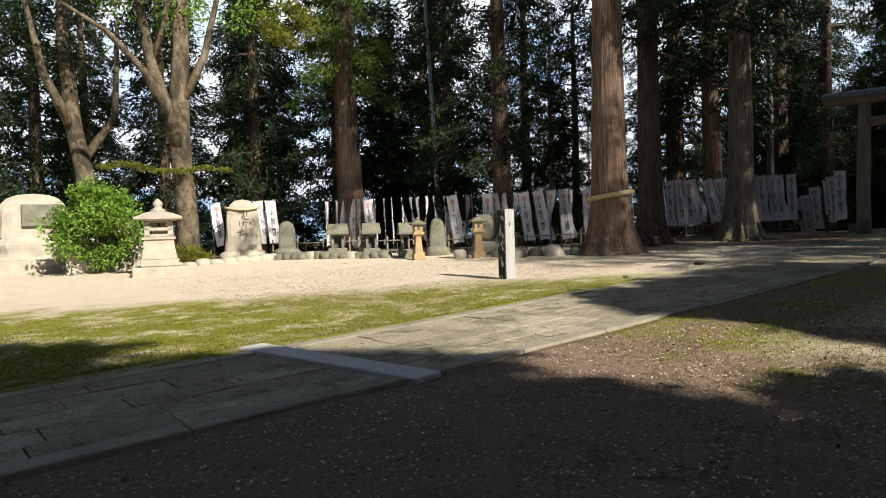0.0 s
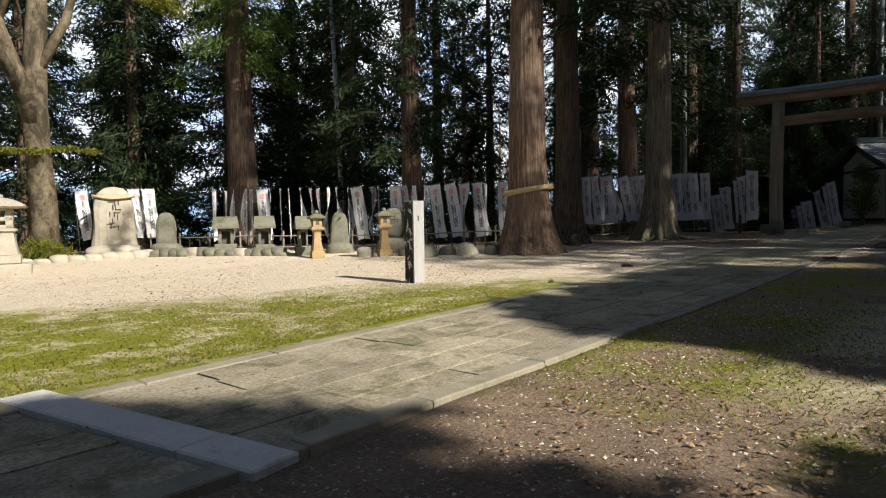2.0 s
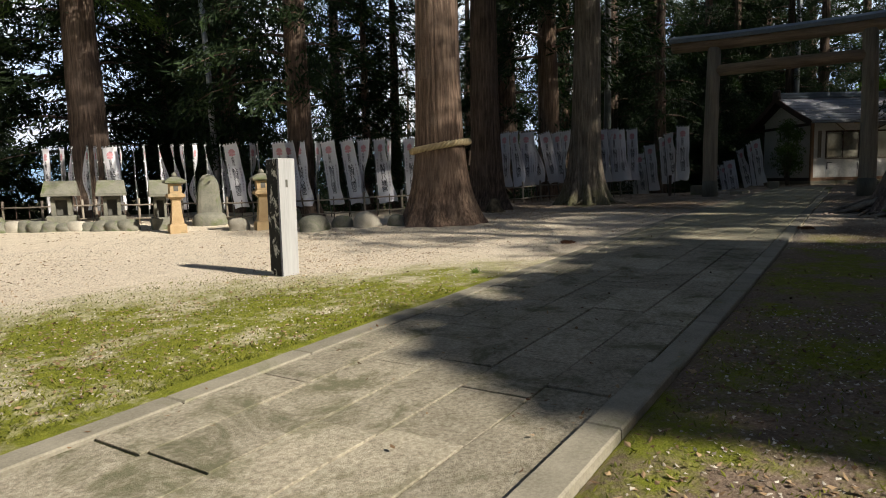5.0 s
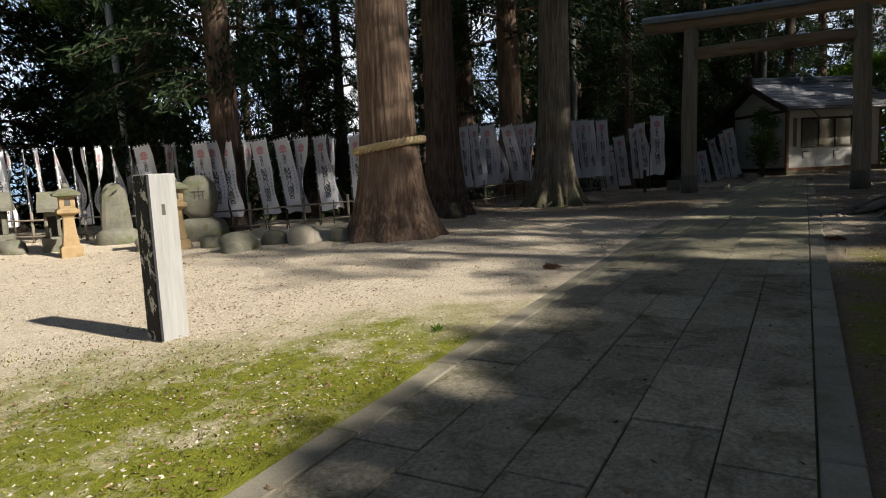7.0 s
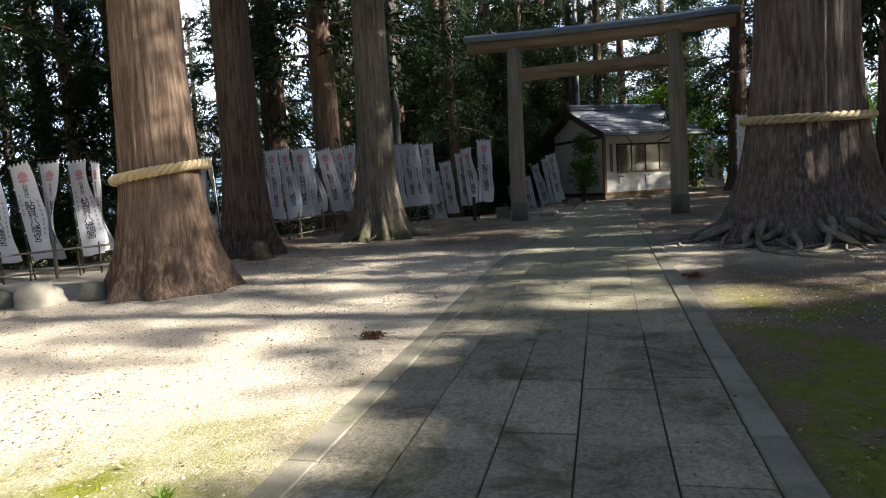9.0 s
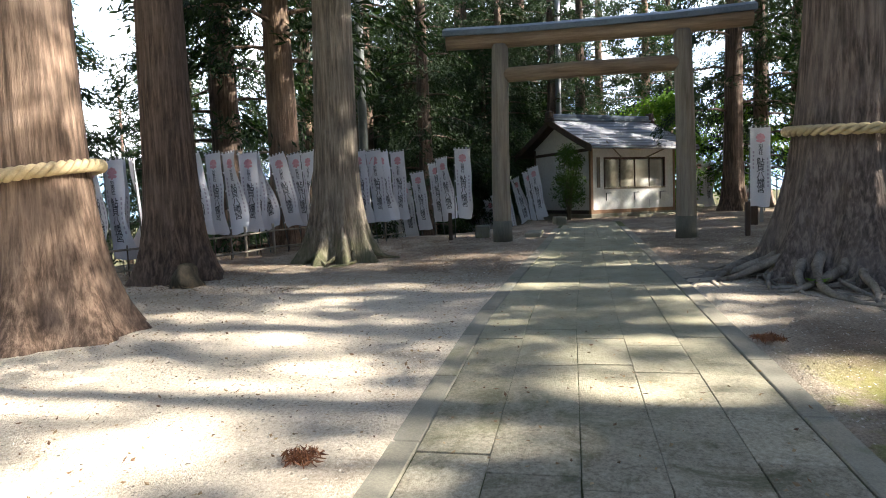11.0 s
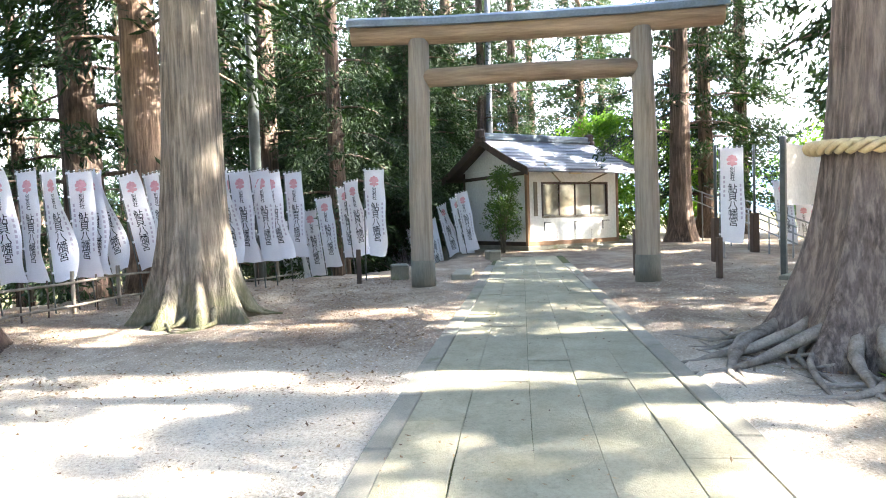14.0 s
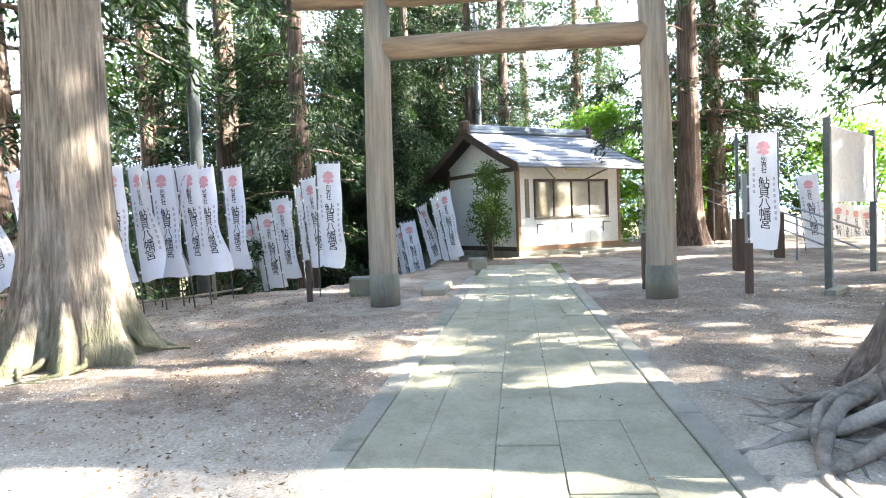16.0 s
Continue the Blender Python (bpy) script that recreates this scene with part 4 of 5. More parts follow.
def banner(seed, sway, curl, fold):
    """A narrow banner on its pole, tied down one side; the cloth curls in the wind."""
    rng = random.Random(seed)
    ph = rng.uniform(0, 6)

    def hang(u, v, off=0.0):
        # u across from the pole, v down from the top
        k = u / CLOTH_W
        d = v / CLOTH_H
        a = curl * k * (0.35 + d) + fold * math.sin(v * 3.1 + ph) * k
        x = u * math.cos(a) + sway * d * d
        y = u * math.sin(a) * 0.8 + 0.02 * math.sin(v * 6 + ph + k * 2) * k - off
        return (0.02 + x, y, 2.40 - v + 0.02 * math.sin(k * 5 + ph) * d)
    b = thing("banner", "white shrine banner with pink crest and black brush lettering", "banner", group="banners along the fence")
    part("pole", Geo().tube([(0, 0, -1.0), (0, 0, 1.2), (sway * 0.05, 0, 2.47)], [0.014, 0.013, 0.011], 6), POLE, b)
    part("crossbar", Geo().tube([(-0.03, 0, 2.425), (CLOTH_W + 0.05, CLOTH_W * math.sin(curl * 0.35) * 0.8, 2.42)], 0.007, 5), POLE, b)
    g = Geo()
    nu, nv = 8, 22
    for j in range(nv + 1):
        for i in range(nu + 1):
            g.v.append(hang(CLOTH_W * i / nu, CLOTH_H * j / nv))
    for j in range(nv):
        for i in range(nu):
            p = j * (nu + 1) + i
            g.f.append((p, p + 1, p + nu + 2, p + nu + 1))
    g.smooth = True
    part("cloth", g, CLOTH, b)
    ties = Geo()
    for v in (0.0, 0.42, 0.85, 1.28, 1.7):
        p = hang(0, v)
        ties.box(p[0] - 0.035, p[0] + 0.012, p[1] - 0.012, p[1] + 0.012, p[2] - 0.02, p[2] + 0.02, None, 0.003)
    for i in range(5):
        p = hang(CLOTH_W * (0.06 + i * 0.22), 0)
        ties.box(p[0] - 0.018, p[0] + 0.018, p[1] - 0.004, p[1] + 0.004, p[2] - 0.01, p[2] + 0.045, None, 0.002)
    tagged(part("tie", ties, CLOTH, b), kind="stuff")
    for side in (0.004, -0.004):
        for (v, f), top, name, mt in ((SMALL, 0.46, "small_lettering", INK), (BIG, 0.86, "large_lettering", INK)):
            q = Geo()
            q.v = [hang(min(CLOTH_W, max(0, 0.23 + p[0])), top - p[1], side) for p in v]
            q.f = f
            part(name, q, mt, b)
        crest = Geo()
        petals = [(0, 0.0, 0.062, 0.058)] + [(0.075 * math.cos(q), 0.075 * math.sin(q), 0.036, 0.036) for q in (0.15, 0.85, 1.57, 2.29, 2.99)] + [(-0.055, -0.065, 0.05, 0.03), (0.055, -0.065, 0.05, 0.03), (0, -0.085, 0.03, 0.04)]
        for cx, cz, rx, rz in petals:
            ring = [hang(0.23 + cx + rx * math.cos(k * math.tau / 10), 0.24 - cz - rz * math.sin(k * math.tau / 10), side) for k in range(10)]
            crest.add(ring, [tuple(range(10))])
        tagged(part("crest", crest, PINK, b, "pink printed crest"), kind="stuff")
        faint = Geo()
        for cx, v0, v1 in ((0.07, 0.55, 1.05), (0.39, 0.7, 1.5)):
            n = int((v1 - v0) / 0.09)
            for k in range(n):
                va = v0 + k * 0.09
                faint.add([hang(cx - 0.018, va, side), hang(cx + 0.018, va, side), hang(cx + 0.018, va + 0.055, side), hang(cx - 0.018, va + 0.055, side)], [(0, 1, 2, 3)])
        tagged(part("fine_lettering", faint, PALEINK, b), kind="stuff")
    return b


BANNERS = [banner(1, 0.0, 0.15, 0.12), banner(2, 0.05, 0.4, 0.25), banner(3, -0.05, -0.3, 0.3), banner(4, 0.10, 0.7, 0.35), banner(5, 0.03, 0.1, 0.4), banner(6, 0.12, -0.5, 0.2)]
PLACED = [0] * len(BANNERS)


def put_banner(k, x, y, turn, lean=0.0, lift=0.0):
    m = pose(x, y, gz(x, y) + lift, 0, lean, turn)
    if PLACED[k] == 0:
        BANNERS[k].matrix_basis = m
    else:
        copy_thing(BANNERS[k], m)
    PLACED[k] += 1


rb = random.Random(12)
# along the yard's edge, most of them blown edge-on
ROW = [(15.0, 24.0), (15.9, 22.7), (17.2, 20.6), (18.5, 18.3), (20.1, 16.2), (22.5, 14.95), (24.4, 14.6)]
for (xa, ya), (xb, yb) in zip(ROW, ROW[1:]):
    L = math.hypot(xb - xa, yb - ya)
    s = 0.1
    while s < L:
        x, y = xa + (xb - xa) * s / L, ya + (yb - ya) * s / L
        facing = math.degrees(math.atan2(y - 5.5, x - 11)) - 90
        edge_on = rb.random() < (0.86 if x < 18.0 else 0.4)
        put_banner(rb.randrange(6), x, y + rb.uniform(-0.12, 0.12), facing + (rb.uniform(62, 84) if edge_on else rb.uniform(-68, -40)), rb.uniform(-10, 1), -0.2)
        s += rb.uniform(0.28, 0.5)
for x, y in ((13.5, 26.9), (13.85, 26.6), (12.0, 28.2)):
    put_banner(rb.randrange(6), x, y, -25 + rb.uniform(-10, 10), rb.uniform(-8, -2))
# along the fence towards the gate: variant, place, turn, lean
for k, x, y, turn, lean in (
        (1, 25.5, 14.75, -98, -6), (0, 25.75, 14.45, -112, -5), (4, 25.9, 14.1, -104, -5), (0, 26.3, 13.95, -96, -3), (1, 26.6, 13.85, -122, -6),
        (4, 27.0, 13.7, -114, -14), (1, 27.45, 13.4, -104, -13), (0, 27.6, 13.1, -110, -9), (2, 27.3, 12.75, -118, -6), (0, 27.8, 12.35, -110, -5), (4, 28.0, 12.0, -112, -5),
        (0, 28.35, 11.8, -108, -6), (2, 28.65, 11.65, -124, -5), (0, 28.5, 11.38, -112, -7), (3, 28.85, 11.25, -132, -12), (0, 29.55, 11.15, -116, -4), (4, 28.9, 12.3, -110, -5)):
    put_banner(k, x, y, turn, lean + rb.uniform(-1, 1))


def hang_banner(k, x, y, top, turn, lean):
    """A banner on the falling bank, by the height of its top."""
    put_banner(k, x, y, turn, lean, top - 2.42 - gz(x, y))


# down both sides of the stair behind the gate: variant, place, height of the top, turn, lean
for k, x, y, top, turn, lean in (
        (3, 29.4, 9.46, 2.99, -118, 1), (4, 31.4, 10.15, 2.88, -110, -6), (0, 32.3, 10.6, 2.80, -118, -6), (2, 33.6, 11.3, 2.52, -126, -12), (0, 32.5, 11.15, 2.54, -108, -8), (0, 33.5, 11.85, 2.24, -98, -8),
        (4, 34.2, 12.3, 2.15, -104, -8), (0, 34.9, 12.75, 2.02, -92, -10), (1, 36.2, 13.5, 1.9, -95, -11), (4, 37.4, 14.2, 1.6, -98, -9),
        (0, 35.75, 7.5, 2.72, -128, -13), (1, 36.1, 7.72, 2.58, -124, -12), (4, 36.75, 8.1, 2.38, -122, -15), (0, 36.9, 8.72, 1.9, -94, -10), (0, 37.5, 9.05, 1.74, -92, -10), (4, 38.2, 9.4, 1.6, -95, -11),
        (0, 39.0, 9.9, 1.3, -98, -9), (4, 39.8, 10.4, 1.0, -94, -10), (0, 40.6, 10.9, 0.7, -92, -8), (1, 41.4, 11.4, 0.4, -96, -9)):
    hang_banner(k, x, y, top, turn, lean)
# beside and behind the notice board, and past the hut
for k, x, y, top, turn, lean in (
        (0, 28.75, 2.2, 3.08, -92, 0), (0, 35.2, -1.65, 2.68, -120, -6), (0, 41.6, 1.22, 2.95, -96, 0), (4, 41.9, 0.75, 2.85, -88, 0),
        (0, 40.7, -0.26, 1.80, -98, 0), (4, 41.2, -0.6, 1.66, -90, 1), (0, 41.7, -0.95, 1.5, -94, -1), (2, 42.2, -1.25, 1.3, -90, 0), (0, 44.5, -0.75, 2.3, -90, 0)):
    hang_banner(k, x, y, top, turn, lean)
for i in range(11):
    hang_banner(i % 5, 39.9 + 0.03 * i, -4.2 - 0.3 * i, 2.02 - 0.06 * i, -110 + rb.uniform(-14, 14), rb.uniform(-4, 1))

# ---- the low fence ----
LINE = [(13.8, 26.3), (15.7, 22.5), (17.0, 20.3), (18.3, 18.0), (19.9, 15.9), (22.4, 14.6), (24.5, 14.1), (26.7, 13.45), (28.3, 12.35), (29.7, 11.1)]
for (xa, ya), (xb, yb) in zip(LINE, LINE[1:]):
    L = math.hypot(xb - xa, yb - ya)
    za, zb = gz(xa, ya), gz(xb, yb)
    f = thing("fence", "low grey rail fence of thin posts at the yard edge", "fence", pose(xa, ya, za, 0, 0, math.degrees(math.atan2(yb - ya, xb - xa))), "fence along the yard")
    n = max(2, round(L / 0.42))
    for i in range(n):
        thick = 0.035 if i % 3 == 0 else 0.014
        part("post", Geo().tube([(L * i / n, 0, -0.2 + (zb - za) * i / n), (L * i / n, 0.01, (0.72 if i % 3 == 0 else 0.62) + (zb - za) * i / n)], thick, 7), DARKWOOD if i % 3 else WOODGREY, f)
    for h in (0.16, 0.55):
        part("rail", Geo().tube([(-0.05, -0.03, h), (L / 2, -0.045, h + (zb - za) / 2 - 0.02), (L + 0.05, -0.03, h + zb - za)], 0.022, 7), WOODGREY, f)

# ---- stones, lanterns and shrines along the yard edge ----
def rock(w, d, h, seed, bump_by=0.12, taper=0.25, n=20, m=10):
    """A rough upright or lying stone, rounded at the top."""
    rng = random.Random(seed)
    ph = [rng.uniform(0, 6) for _ in range(6)]
    g = Geo()
    for j in range(m + 1):
        t = j / m
        r = (1 - taper * t) * (1 - max(0, (t - 0.55) / 0.45) ** 2.6 * 0.97)
        for k in range(n):
            a = math.tau * k / n
            c, s = math.cos(a), math.sin(a)
            sq = (abs(c) ** 3 + abs(s) ** 3) ** (-1 / 3)
            rr = r * sq * (1 + bump_by * (math.sin(2 * a + ph[0] + t * 3) * 0.5 + math.sin(5 * a + ph[1] + t * 5) * 0.25 + math.sin(t * 9 + ph[2] + a) * 0.3))
            g.v.append((w / 2 * rr * c, d / 2 * rr * s, h * (t if t < 0.6 else 0.6 + 0.4 * math.sin((t - 0.6) / 0.4 * 1.57)) - 0.04))
    for j in range(m):
        for k in range(n):
            g.f.append((j * n + k, j * n + (k + 1) % n, (j + 1) * n + (k + 1) % n, (j + 1) * n + k))
    g.f.append(tuple(range(m * n, (m + 1) * n)))
    g.smooth = True
    return g


def carve(parent, y, rows_at, seed, size, material):
    """Strokes of an inscription that cannot be read."""
    rng = random.Random(seed)
    for z in rows_at:
        g = Geo()
        for _ in range(6):
            x, dz = rng.uniform(-0.5, 0.5) * size, rng.uniform(-0.5, 0.5) * size
            if rng.random() < 0.5:
                g.box(x - size * 0.3, x + size * 0.3, y - 0.012, y + 0.05, z + dz - 0.014, z + dz + 0.014, None, 0.004)
            else:
                g.box(x - 0.014, x + 0.014, y - 0.012, y + 0.05, z + dz - size * 0.28, z + dz + size * 0.28, None, 0.004)
        part("inscription", g, material, parent, "carved inscription strokes")


stele = thing("stone_stele", "tall pale natural stone stele with carved writing and rope", "monument", at(12.66, 26.7, -20))
part("base", rock(2.0, 1.2, 0.42, 2, 0.06, 0.1), STONE, stele)
part("slab", Geo().add(*[(lambda g: (g.v, g.f))(rock(1.55, 0.6, 2.2, 5, 0.07, 0.16))][0], pose(0, 0, 0.35)), STONE, stele)
carve(stele, -0.31, (1.0, 1.4, 1.8), 3, 0.34, CUT)
band = Geo()
for s in range(2):
    pts = [(0.70 * math.cos(a), 0.36 * math.sin(a) , 2.12 + 0.05 * math.cos(2 * a) + 0.02 * math.sin(a * 22 + s * 3.14)) for a in (math.tau * k / 120 for k in range(121))]
    band.tube(pts, 0.03, 6)
part("rope", band, ROPE, stele, "straw rope round the stele")

s2 = thing("memorial_stone", "dark rounded memorial stone on a rough base", "monument", at(13.6, 24.6, -30))
part("slab", Geo().add(*[(lambda g: (g.v, g.f))(rock(0.72, 0.4, 1.15, 6, 0.06, 0.15))][0], pose(0, 0, 0.38)), MOSSY, s2)
part("base", rock(1.15, 0.8, 0.45, 7, 0.08, 0.08), MOSSY, s2)
s3 = thing("memorial_stone", "tall dark grey round-topped memorial stone", "monument", at(16.9, 18.95, -35))
part("slab", Geo().add(*[(lambda g: (g.v, g.f))(rock(0.66, 0.36, 1.1, 8, 0.05, 0.2))][0], pose(0, 0, 0.33)), MOSSY, s3)
part("base", rock(0.95, 0.7, 0.4, 9, 0.08, 0.08), MOSSY, s3)
s4 = thing("memorial_stone", "dark round memorial stone with one carved character", "monument", at(17.95, 17.35, -38))
g4 = Geo()
g4.lathe([(0.0, -0.45), (0.22, -0.42), (0.38, -0.27), (0.44, 0), (0.38, 0.27), (0.22, 0.42), (0.0, 0.45)], 20, pose(0, 0, 0.95) @ Matrix.Diagonal((1, 0.5, 1.15, 1)))
part("slab", g4, MOSSY, s4)
part("inscription", Geo().box(-0.14, 0.14, -0.225, -0.15, 1.08, 1.105).box(-0.012, 0.012, -0.225, -0.15, 0.88, 1.2).box(-0.1, -0.075, -0.225, -0.15, 0.92, 1.1).box(0.075, 0.1, -0.225, -0.15, 0.92, 1.1).box(-0.1, 0.1, -0.225, -0.15, 1.0, 1.02), CUT, s4)
part("base", rock(1.3, 0.9, 0.52, 10, 0.1, 0.1), MOSSY, s4)


def stone_lantern(x, y, turn, s=1.0):
    t = thing("stone_lantern", "small ochre stone lantern with flat cap on splayed foot", "lantern", at(x, y, turn), "lanterns at the yard edge")
    part("foot", Geo().lathe([(0.2, -0.05), (0.2, 0.17), (0.185, 0.2), (0.15, 0.22)], 4), OCHRE, t)
    part("shaft", Geo().lathe([(0.15, 0.22), (0.115, 0.5), (0.095, 0.78), (0.12, 0.83)], 4), OCHRE, t)
    part("platform", Geo().lathe([(0.12, 0.83), (0.2, 0.88), (0.2, 0.94), (0.15, 0.97)], 4), OCHRE, t)
    box = part("light_box", Geo().lathe([(0.14, 0.97), (0.14, 1.2), (0.13, 1.21)], 4), OCHRE, t)
    # no real hole: a dark block paints the shade inside
    part("opening", Geo().box(-0.06, 0.06, -0.146, -0.1, 1.02, 1.16, None, 0.01), CUT, box)
    part("cap", Geo().lathe([(0.16, 1.2), (0.25, 1.23), (0.25, 1.27), (0.1, 1.37), (0.06, 1.38)], 4), MOSSY, t, "darker mossy cap stone")
    part("finial", Geo().lathe([(0.05, 1.37), (0.07, 1.41), (0.055, 1.46), (0.01, 1.49)], 12), MOSSY, t)


stone_lantern(15.32, 18.15, -25)
stone_lantern(16.40, 16.22, -30)


def stone_shrine(x, y, turn, w):
    t = thing("stone_shrine", "small dark mossy stone shrine with gabled roof", "shrine", at(x, y, turn), "small shrines in a row")
    part("base", Geo().box(-w * 0.55, w * 0.55, -0.3, 0.3, -0.1, 0.3, None, 0.03), MOSSY, t)
    body = part("body", Geo().box(-w * 0.36, -w * 0.2, -0.2, 0.2, 0.3, 0.85).box(w * 0.2, w * 0.36, -0.2, 0.2, 0.3, 0.85).box(-w * 0.36, w * 0.36, 0.1, 0.2, 0.3, 0.85).box(-w * 0.36, w * 0.36, -0.2, 0.2, 0.75, 0.85), MOSSY, t)
    # dark backing that paints the niche's inner shade
    part("niche", Geo().box(-w * 0.2, w * 0.2, 0.02, 0.1, 0.3, 0.75), CUT, body)
    part("roof", Geo().add([(-w * 0.62, -0.42, 0.85), (w * 0.62, -0.42, 0.85), (w * 0.62, 0.35, 0.85), (-w * 0.62, 0.35, 0.85), (-w * 0.55, -0.02, 1.28), (w * 0.55, -0.02, 1.28), (-w * 0.62, -0.42, 0.92), (w * 0.62, -0.42, 0.92), (w * 0.62, 0.35, 0.92), (-w * 0.62, 0.35, 0.92)],
        [(3, 2, 1, 0), (0, 1, 7, 6), (1, 2, 8, 7), (2, 3, 9, 8), (3, 0, 6, 9), (6, 7, 5, 4), (8, 9, 4, 5), (7, 8, 5), (9, 6, 4)]), MOSSY, t)


stone_shrine(14.9, 22.8, -32, 0.72)
stone_shrine(15.5, 21.3, -32, 0.6)
stone_shrine(15.7, 19.4, -30, 0.42)

rk = random.Random(3)
for i in range(22):
    s = i / 21
    x, y = (12.6 + 3.0 * s * 1.2, 23.9 - 5.4 * s * 1.15) if i < 15 else (16.2 + (i - 15) * 0.27, 16.9 - (i - 15) * 0.62)
    solo("edge_stone", rock(rk.uniform(0.4, 0.62), rk.uniform(0.3, 0.42), rk.uniform(0.24, 0.36), 20 + i, 0.16, 0.1, 12, 7), STONE if i % 5 == 0 else MOSSY, "rough stone edging the raised bed", "stone", at(x, y, rk.uniform(-80, -40)), "stones edging the bed")
for i in range(8):
    solo("edge_stone", rock(rk.uniform(0.5, 0.75), 0.45, rk.uniform(0.2, 0.3), 60 + i, 0.14, 0.1, 12, 7), STONE, "flat pale stone edging the raised bed", "stone", at(8.9 + 0.48 * i, 24.0 - 0.02 * i, rk.uniform(-20, 20)), "stones edging the bed")

# the large lantern and the walled monument
gl = thing("stone_lantern", "large pale stone lantern with peaked cap on stepped base", "lantern", at(7.54, 21.33, -18))
part("lower_step", Geo().box(-0.78, 0.78, -0.7, 0.7, -0.1, 0.26, None, 0.03), STONE, gl)
part("upper_step", Geo().box(-0.55, 0.55, -0.5, 0.5, 0.26, 0.5, None, 0.03), STONE, gl)
part("pedestal", Geo().lathe([(0.5, 0.5), (0.44, 0.85), (0.42, 1.08), (0.48, 1.1), (0.48, 1.17)], 4), STONE, gl)
lb = Geo()
for sx in (-1, 1):
    for sy in (-1, 1):
        lb.box(sx * 0.33 - 0.08, sx * 0.33 + 0.08, sy * 0.3 - 0.08, sy * 0.3 + 0.08, 1.17, 1.68, None, 0.012)
lb.box(-0.41, 0.41, -0.38, 0.38, 1.17, 1.26).box(-0.41, 0.41, -0.38, 0.38, 1.36, 1.46).box(-0.41, 0.41, -0.38, 0.38, 1.62, 1.7).box(-0.2, 0.2, -0.2, 0.25, 1.26, 1.62)
lbx = part("light_box", lb, STONE, gl)
# dark plate in place of a hole, its shade painted on
part("opening", Geo().box(-0.05, 0.05, -0.206, -0.19, 1.48, 1.6), CUT, lbx)
part("cap", Geo().lathe([(0.42, 1.68), (0.68, 1.72), (0.68, 1.78), (0.42, 1.9), (0.2, 1.96)], 4), STONE, gl)
part("finial", Geo().lathe([(0.2, 1.95), (0.21, 2.02), (0.12, 2.06), (0.11, 2.12), (0.15, 2.18), (0.13, 2.25), (0.02, 2.36)], 16), STONE, gl)

mon = thing("stone_monument", "large pale natural stone monument on a walled platform", "monument", at(4.9, 28.2, -8))
part("platform", Geo().box(-4.5, 3.4, -1.6, 1.2, -0.2, 0.5, None, 0.03), STONE, mon)
part("boulder", Geo().add(*[(lambda g: (g.v, g.f))(rock(2.6, 1.3, 1.05, 12, 0.14, 0.2))][0], pose(0.3, 0, 0.45)), STONE, mon)
part("boulder", Geo().add(*[(lambda g: (g.v, g.f))(rock(1.6, 1.0, 0.85, 13, 0.16, 0.2))][0], pose(1.9, -0.3, 0.45)), STONE, mon)
part("boulder", Geo().add(*[(lambda g: (g.v, g.f))(rock(1.5, 1.0, 1.0, 14, 0.16, 0.2))][0], pose(-1.9, -0.3, 0.45)), STONE, mon)
part("slab", Geo().add(*[(lambda g: (g.v, g.f))(rock(2.2, 0.8, 1.6, 15, 0.09, 0.12))][0], pose(0.4, 0.1, 1.35)), STONE, mon)
part("plaque", Geo().box(0.0, 1.3, -0.42, -0.25, 1.7, 2.5, None, 0.02), MOSSY, mon, "grey inset plaque")
wl = thing("stone_wall", "pale stone panel wall behind the bush", "wall", at(7.2, 24.6, -10))
part("panel", Geo().box(-1.6, 1.0, 0, 0.3, -0.1, 0.75, None, 0.02), STONE, wl)
part("panel", Geo().box(-0.4, 0.5, 0.02, 0.28, 0.75, 1.75, None, 0.02), STONE, wl)
part("panel", Geo().box(0.52, 1.0, 0.02, 0.28, 0.75, 1.45, None, 0.02), STONE, wl)

# ---- the marker post ----
post = thing("marker_post", "square pale wooden marker post, one face black and peeling", "post", at(11.55, 10.33, -11))
part("shaft", Geo().box(-0.135, 0.135, -0.135, 0.135, -0.3, 1.55, None, 0.008), PALEWOOD, post)
part("dark_face", Geo().box(-0.143, -0.134, -0.12, 0.128, 0.0, 1.54, None, 0.002), PEELING, post, "black peeling paint with white flecks")
part("corner_strip", Geo().box(-0.143, -0.118, -0.143, -0.134, 0.0, 1.545, None, 0.002), INK, post)
part("slot", Geo().box(-0.02, 0.012, -0.139, -0.13, 1.17, 1.27, None, 0.001), CUT, post)

# ---- boards, poles and rails by the gate ----
board = thing("notice_board", "pale blank notice board between two dark posts", "sign", at(28.55, 1.08, -41))
for x in (0.0, 2.75):
    part("post", Geo().box(x - 0.05, x + 0.05, -0.05, 0.05, -0.3, 2.68, None, 0.006), POLE, board)
part("panel", Geo().box(0.05, 2.70, -0.02, 0.01, 1.36, 2.56, None, 0.004), PLASTER, board, "pale weathered panel")
part("foot_stone", Geo().box(-0.5, 0.25, -0.22, -0.06, -0.1, 0.05, None, 0.02), KERB, board)
for x, y, h in ((31.35, 1.44, 2.75), (33.9, -0.4, 2.9)):
    bp = thing("banner_post", "tall dark green post with a thicker wooden foot", "post", at(x, y, 10), "posts behind the banner")
    part("foot", Geo().box(-0.09, 0.09, -0.09, 0.09, -0.3, 1.05, None, 0.01), DARKWOOD, bp)
    part("shaft", Geo().tube([(0, 0, 1.05), (0, 0, h)], [0.04, 0.035], 8), POLE, bp)
